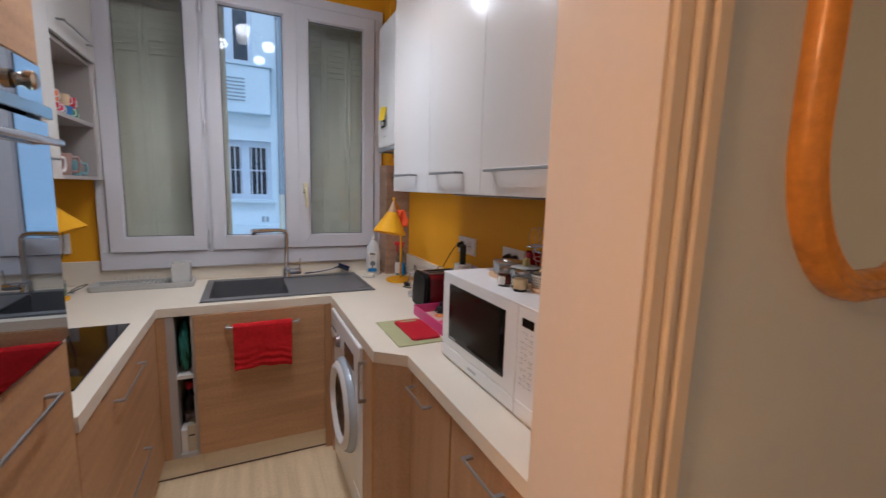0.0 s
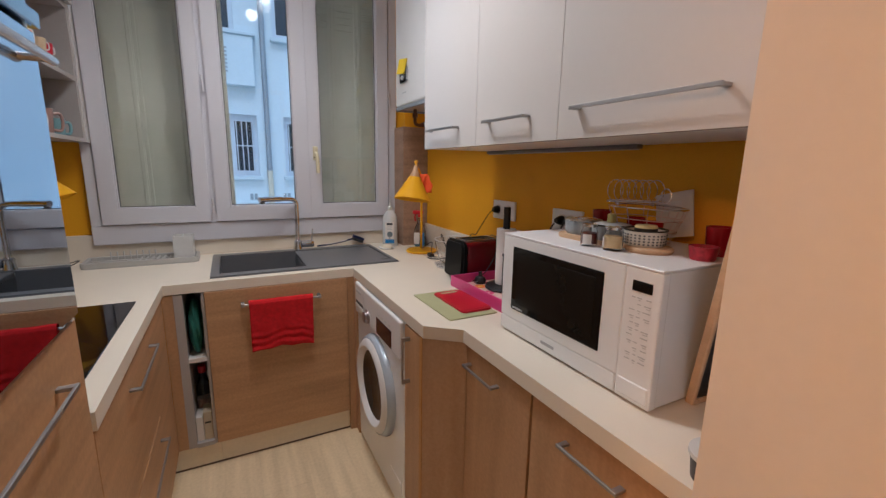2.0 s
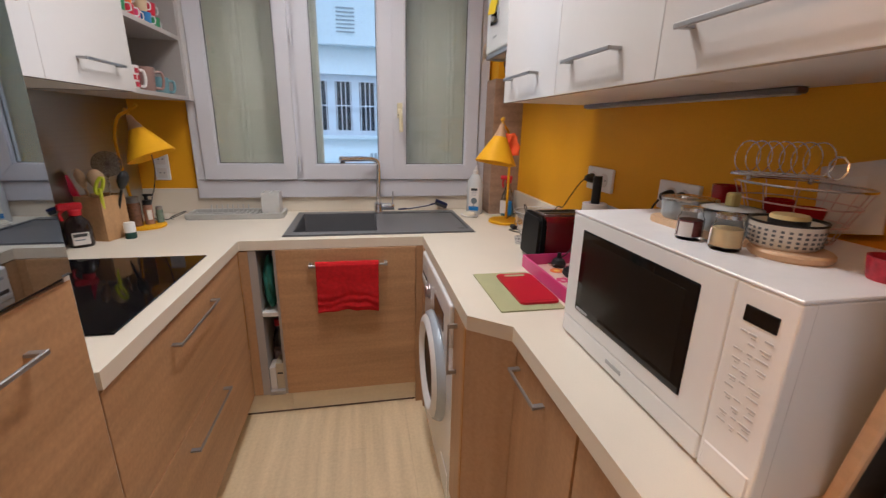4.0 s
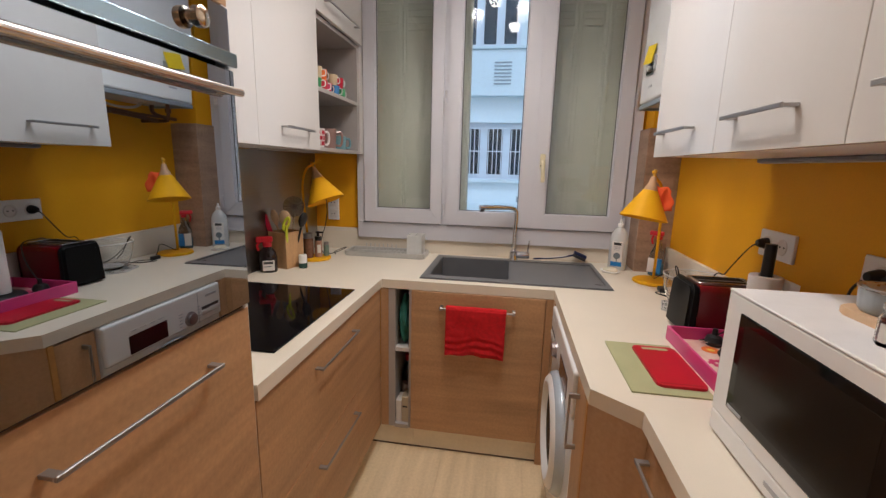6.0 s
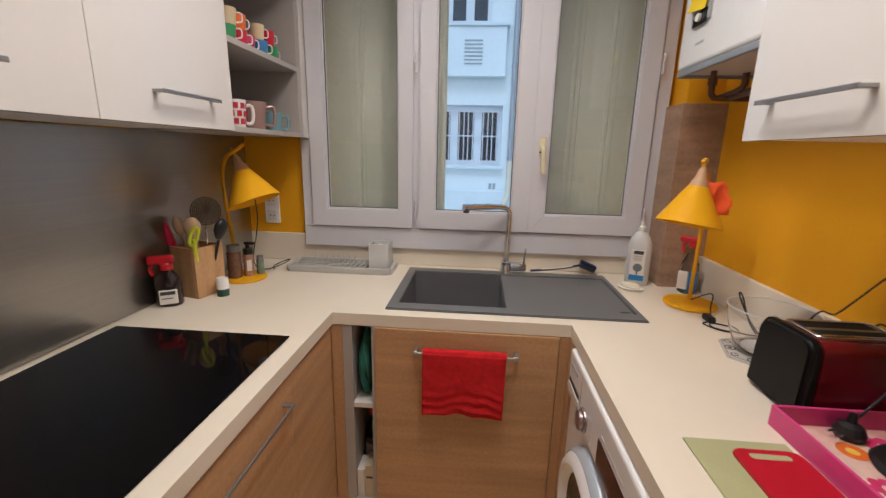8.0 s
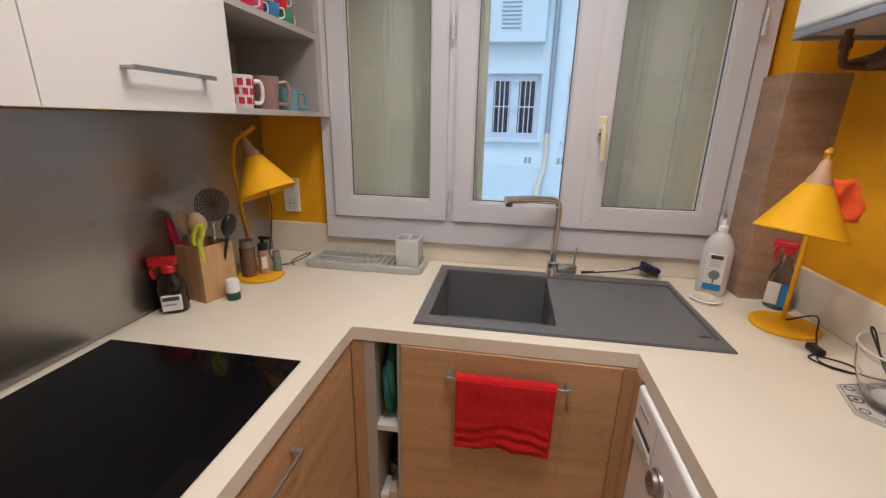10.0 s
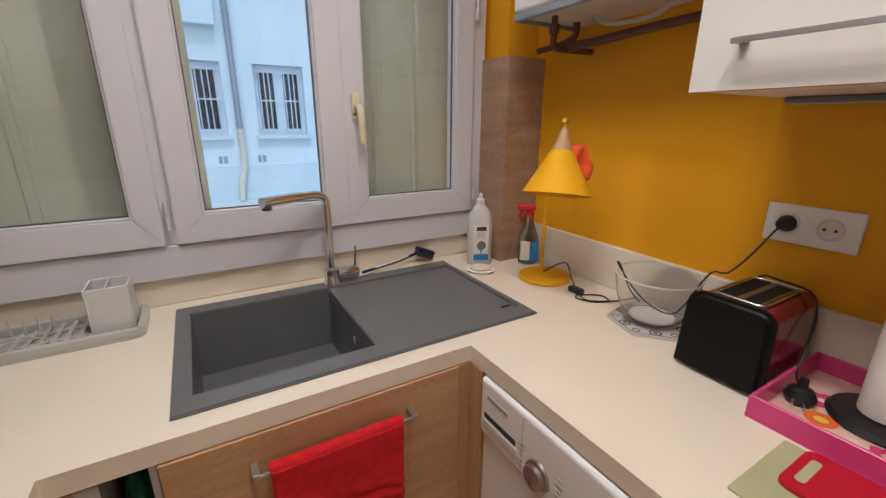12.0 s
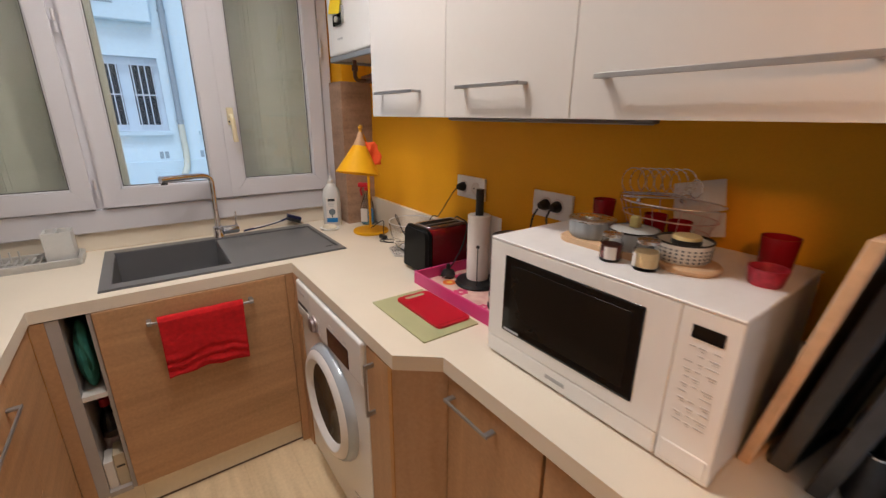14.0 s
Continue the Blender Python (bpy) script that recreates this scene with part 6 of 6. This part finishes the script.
part("box_body", box(-0.0175, 0.0175, -0.03, 0.05, 0, 0.135, 0.002), mat("cream_card", (0.55, 0.47, 0.33), 0.7), t)
part("print_bar", box(-0.012, 0.012, -0.031, -0.0298, 0.08, 0.088), DARK, t)

# ---- corner casing, boiler and its pipes ----
t = thing("pipe_casing", "brown wood-effect pipe casing in the corner", "casing", (1.03, 2.91, WT), local=False)
part("front_panel", box(0.946, 1.092, 2.815, 2.833, WT, 1.582, 0.0015), WALNUT, t)
part("scribe_strip", box(1.0925, 1.1095, 2.816, 2.833, 0.9955, 1.5815, 0.001), WALNUT, t)
part("side_panel", box(0.9465, 0.964, 2.8335, 2.984, WT, 1.582, 0.0015), WALNUT, t)
part("top_board", box(0.9645, 1.092, 2.8335, 2.984, 1.566, 1.581), WALNUT, t)
setting("casing_upper", box(0.975, XR, 2.86, YW, 1.582, HIGH), YELLOW, "yellow painted pipe casing above the wood", "casing")
t = thing("wall_boiler", "white wall-hung boiler with a small dark display", "boiler", (0.99, 2.40, 1.65), local=False)
part("body", box(0.850, XR, 2.095, 2.690, 1.666, 2.36, 0.012, seg=3), APPLIANCE, t)
bm = box(0.852, 0.866, 2.097, 2.688, 1.645, 1.6655, 0.003)
box(0.866, XR, 2.097, 2.110, 1.645, 1.6655, 0.003, bm=bm)
box(0.866, XR, 2.675, 2.688, 1.645, 1.6655, 0.003, bm=bm)
part("lower_trim", bm, mat("boiler_grey", (0.25, 0.28, 0.32), 0.4), t, "grey lower trim")
part("underside", box(0.866, XR, 2.110, 2.675, 1.655, 1.6655), APPLIANCE, t)
d = part("display", box(0.843, 0.8505, 2.505, 2.615, 1.785, 1.845, 0.003, seg=2), GREY_PLASTIC, t, "grey display panel")
part("screen", box(0.8415, 0.844, 2.518, 2.602, 1.778, 1.82, 0.001), BLACK_GLASS, d)
part("dial", lathe([(0, 0), (0.012, 0), (0.011, -0.008), (0, -0.008)], 18, (0.8416, 2.56, 1.80), axis="x"), PALE_GREY, d)
part("logo_bar", box(0.8485, 0.8505, 2.53, 2.58, 1.725, 1.732), GREY_PLASTIC, t)
t = thing("sticky_note", "yellow sticky note on the boiler", "note", (0.86, 2.57, 1.82), local=False)
part("note", moved(box(-0.0006, 0.0006, -0.055, 0.055, 0, 0.075), Matrix.Translation((0.834, 2.575, 1.822)) @ Matrix.Rotation(radians(8), 4, "X") @ Matrix.Rotation(radians(10), 4, "Y")), POSTIT, t)
t = thing("boiler_pipes", "brown copper pipes below the boiler", "pipes", (1.0, 2.4, 1.55), local=False)
part("pipe", tube(arc([(0.99, 2.10, 1.592), (0.99, 2.30, 1.588), (0.99, 2.50, 1.578), (0.985, 2.60, 1.572)]), 0.009, 10), COPPER, t, smooth=True)
part("pipe", tube(arc([(1.05, 2.10, 1.612), (1.05, 2.35, 1.608), (1.05, 2.55, 1.60), (1.045, 2.70, 1.60)]), 0.007, 10), COPPER, t, smooth=True)
part("pipe", tube(arc([(0.93, 2.60, 1.655), (0.93, 2.60, 1.60), (0.935, 2.60, 1.580), (0.96, 2.60, 1.572), (1.07, 2.58, 1.570)]), 0.009, 10), COPPER, t, smooth=True)
part("pipe", tube([(1.0, 2.20, 1.655), (0.992, 2.20, 1.592)], 0.012, 10), COPPER, t, smooth=True)
part("pipe", tube(arc([(1.04, 2.62, 1.655), (1.045, 2.63, 1.62), (1.05, 2.68, 1.605), (1.06, 2.80, 1.60)]), 0.010, 10), COPPER, t, smooth=True)
for x, y in ((0.93, 2.60), (0.992, 2.20)):
    part("union_nut", disc(0.015, 0.022, (x, y, 1.612), seg=6), COPPER, t)
part("hose", tube(arc([(1.02, 2.30, 1.655), (1.02, 2.34, 1.625), (1.015, 2.42, 1.618), (1.02, 2.50, 1.63), (1.02, 2.54, 1.656)]), 0.006, 10), PALE_GREY, t, "pale plastic hose", smooth=True)

# ---- lights ----
t = thing("under_cabinet_light", "slim grey light bar under the wall cabinets, off", "light", (1.065, 1.66, 1.4065), local=False)
part("housing", box(1.050, 1.080, 1.262, 2.055, 1.409, 1.4215, 0.003), mat("dark_bar_metal", (0.24, 0.235, 0.235), 0.45, metal=1.0), t)
part("diffuser", box(1.055, 1.075, 1.272, 2.045, 1.4065, 1.4088), mat("grey_diffuser", (0.45, 0.44, 0.42), 0.4), t)
t = thing("ceiling_spotlight", "ceiling spotlight bar with four lit bulbs", "ceiling light", (0.15, 2.02, HIGH), local=False)
part("bar", tube([(0.24, 1.62, HIGH - 0.03), (0.06, 2.42, HIGH - 0.03)], 0.012, 12), CHROME, t, smooth=True)
part("mount", disc(0.05, 0.03, (0.15, 2.02, HIGH - 0.03), seg=28), CHROME, t)
for b in BULBS:
    f = max(0.0, min(1.0, (b[1] - 1.62) / 0.8))
    joint = (0.24 - 0.18 * f, 1.62 + 0.80 * f, HIGH - 0.03)
    part("arm", tube([joint, (b[0], b[1], b[2] + 0.03)], 0.006, 8), CHROME, t, smooth=True)
    h = part("head", lathe([(0.006, 0.062), (0.019, 0.058), (0.027, 0.030), (0.025, 0.030), (0.017, 0.050), (0, 0.050)], 24, b), CHROME, t, smooth=True)
    part("bulb", lathe([(0, -0.040), (0.024, -0.036), (0.041, -0.020), (0.047, 0.0), (0.042, 0.015), (0.022, 0.027), (0, 0.029)], 24, b), BULB, h, "lit warm white bulb")

# ---- hall mirror ----
t = thing("hall_mirror", "mirror in a rounded honey-coloured wooden frame", "mirror", (1.165, YH, 1.235), local=False)
outline = rounded(0.66, 1.06, 0.27, 14, 1.165, 1.785)
WOODF = mat("honey_wood", (0.60, 0.27, 0.018), 0.35, vary=0.3, scale=(30, 30, 4), fine=60, coat=0.3)
bm = bmesh.new()
rings = []
for off, depth in ((0.0, 0.0), (0.0, 0.020), (0.006, 0.030), (0.013, 0.036), (0.017, 0.031), (0.021, 0.030), (0.027, 0.035), (0.032, 0.030), (0.036, 0.030), (0.041, 0.034), (0.047, 0.026), (0.052, 0.018), (0.054, 0.006)):
    rings.append([bm.verts.new((1.165 + (x - 1.165) * (1 - off / 0.33), YH - depth, 1.785 + (z - 1.785) * (1 - off / 0.53))) for x, z in outline])
for a, b in zip(rings, rings[1:]):
    for i in range(len(a)):
        j = (i + 1) % len(a)
        bm.faces.new((a[i], a[j], b[j], b[i]))
part("frame", bm, WOODF, t, "honey-coloured moulded wooden frame", smooth=True)
bm = bmesh.new()
bm.faces.new([bm.verts.new((1.165 + (x - 1.165) * 0.845, YH - 0.006, 1.785 + (z - 1.785) * 0.902)) for x, z in outline])
g = bmesh.ops.extrude_face_region(bm, geom=bm.faces[:])
bmesh.ops.translate(bm, vec=(0, 0.004, 0), verts=[v for v in g["geom"] if isinstance(v, bmesh.types.BMVert)])
part("mirror_glass", bm, mat("mirror", (0.80, 0.82, 0.78), 0.02, metal=1.0, vary=0.0, rough_vary=0.0), t)
# Unseen pendant, added only as a fitting for the hall light.
t = thing("unseen_pendant", "unseen pendant lamp added in the hall to carry its warm light", "lamp", (*HALL_LAMP, HIGH), local=False)
part("cord", tube([(*HALL_LAMP, HIGH), (*HALL_LAMP, 2.24)], 0.003, 8), BLACK, t, smooth=True)
part("shade", lathe([(0.14, 2.12), (0.142, 2.12), (0.03, 2.25), (0.028, 2.25), (0.14, 2.12)], 32, (*HALL_LAMP, 0)), mat("cream_shade", (0.75, 0.62, 0.42), 0.8), t, smooth=True)
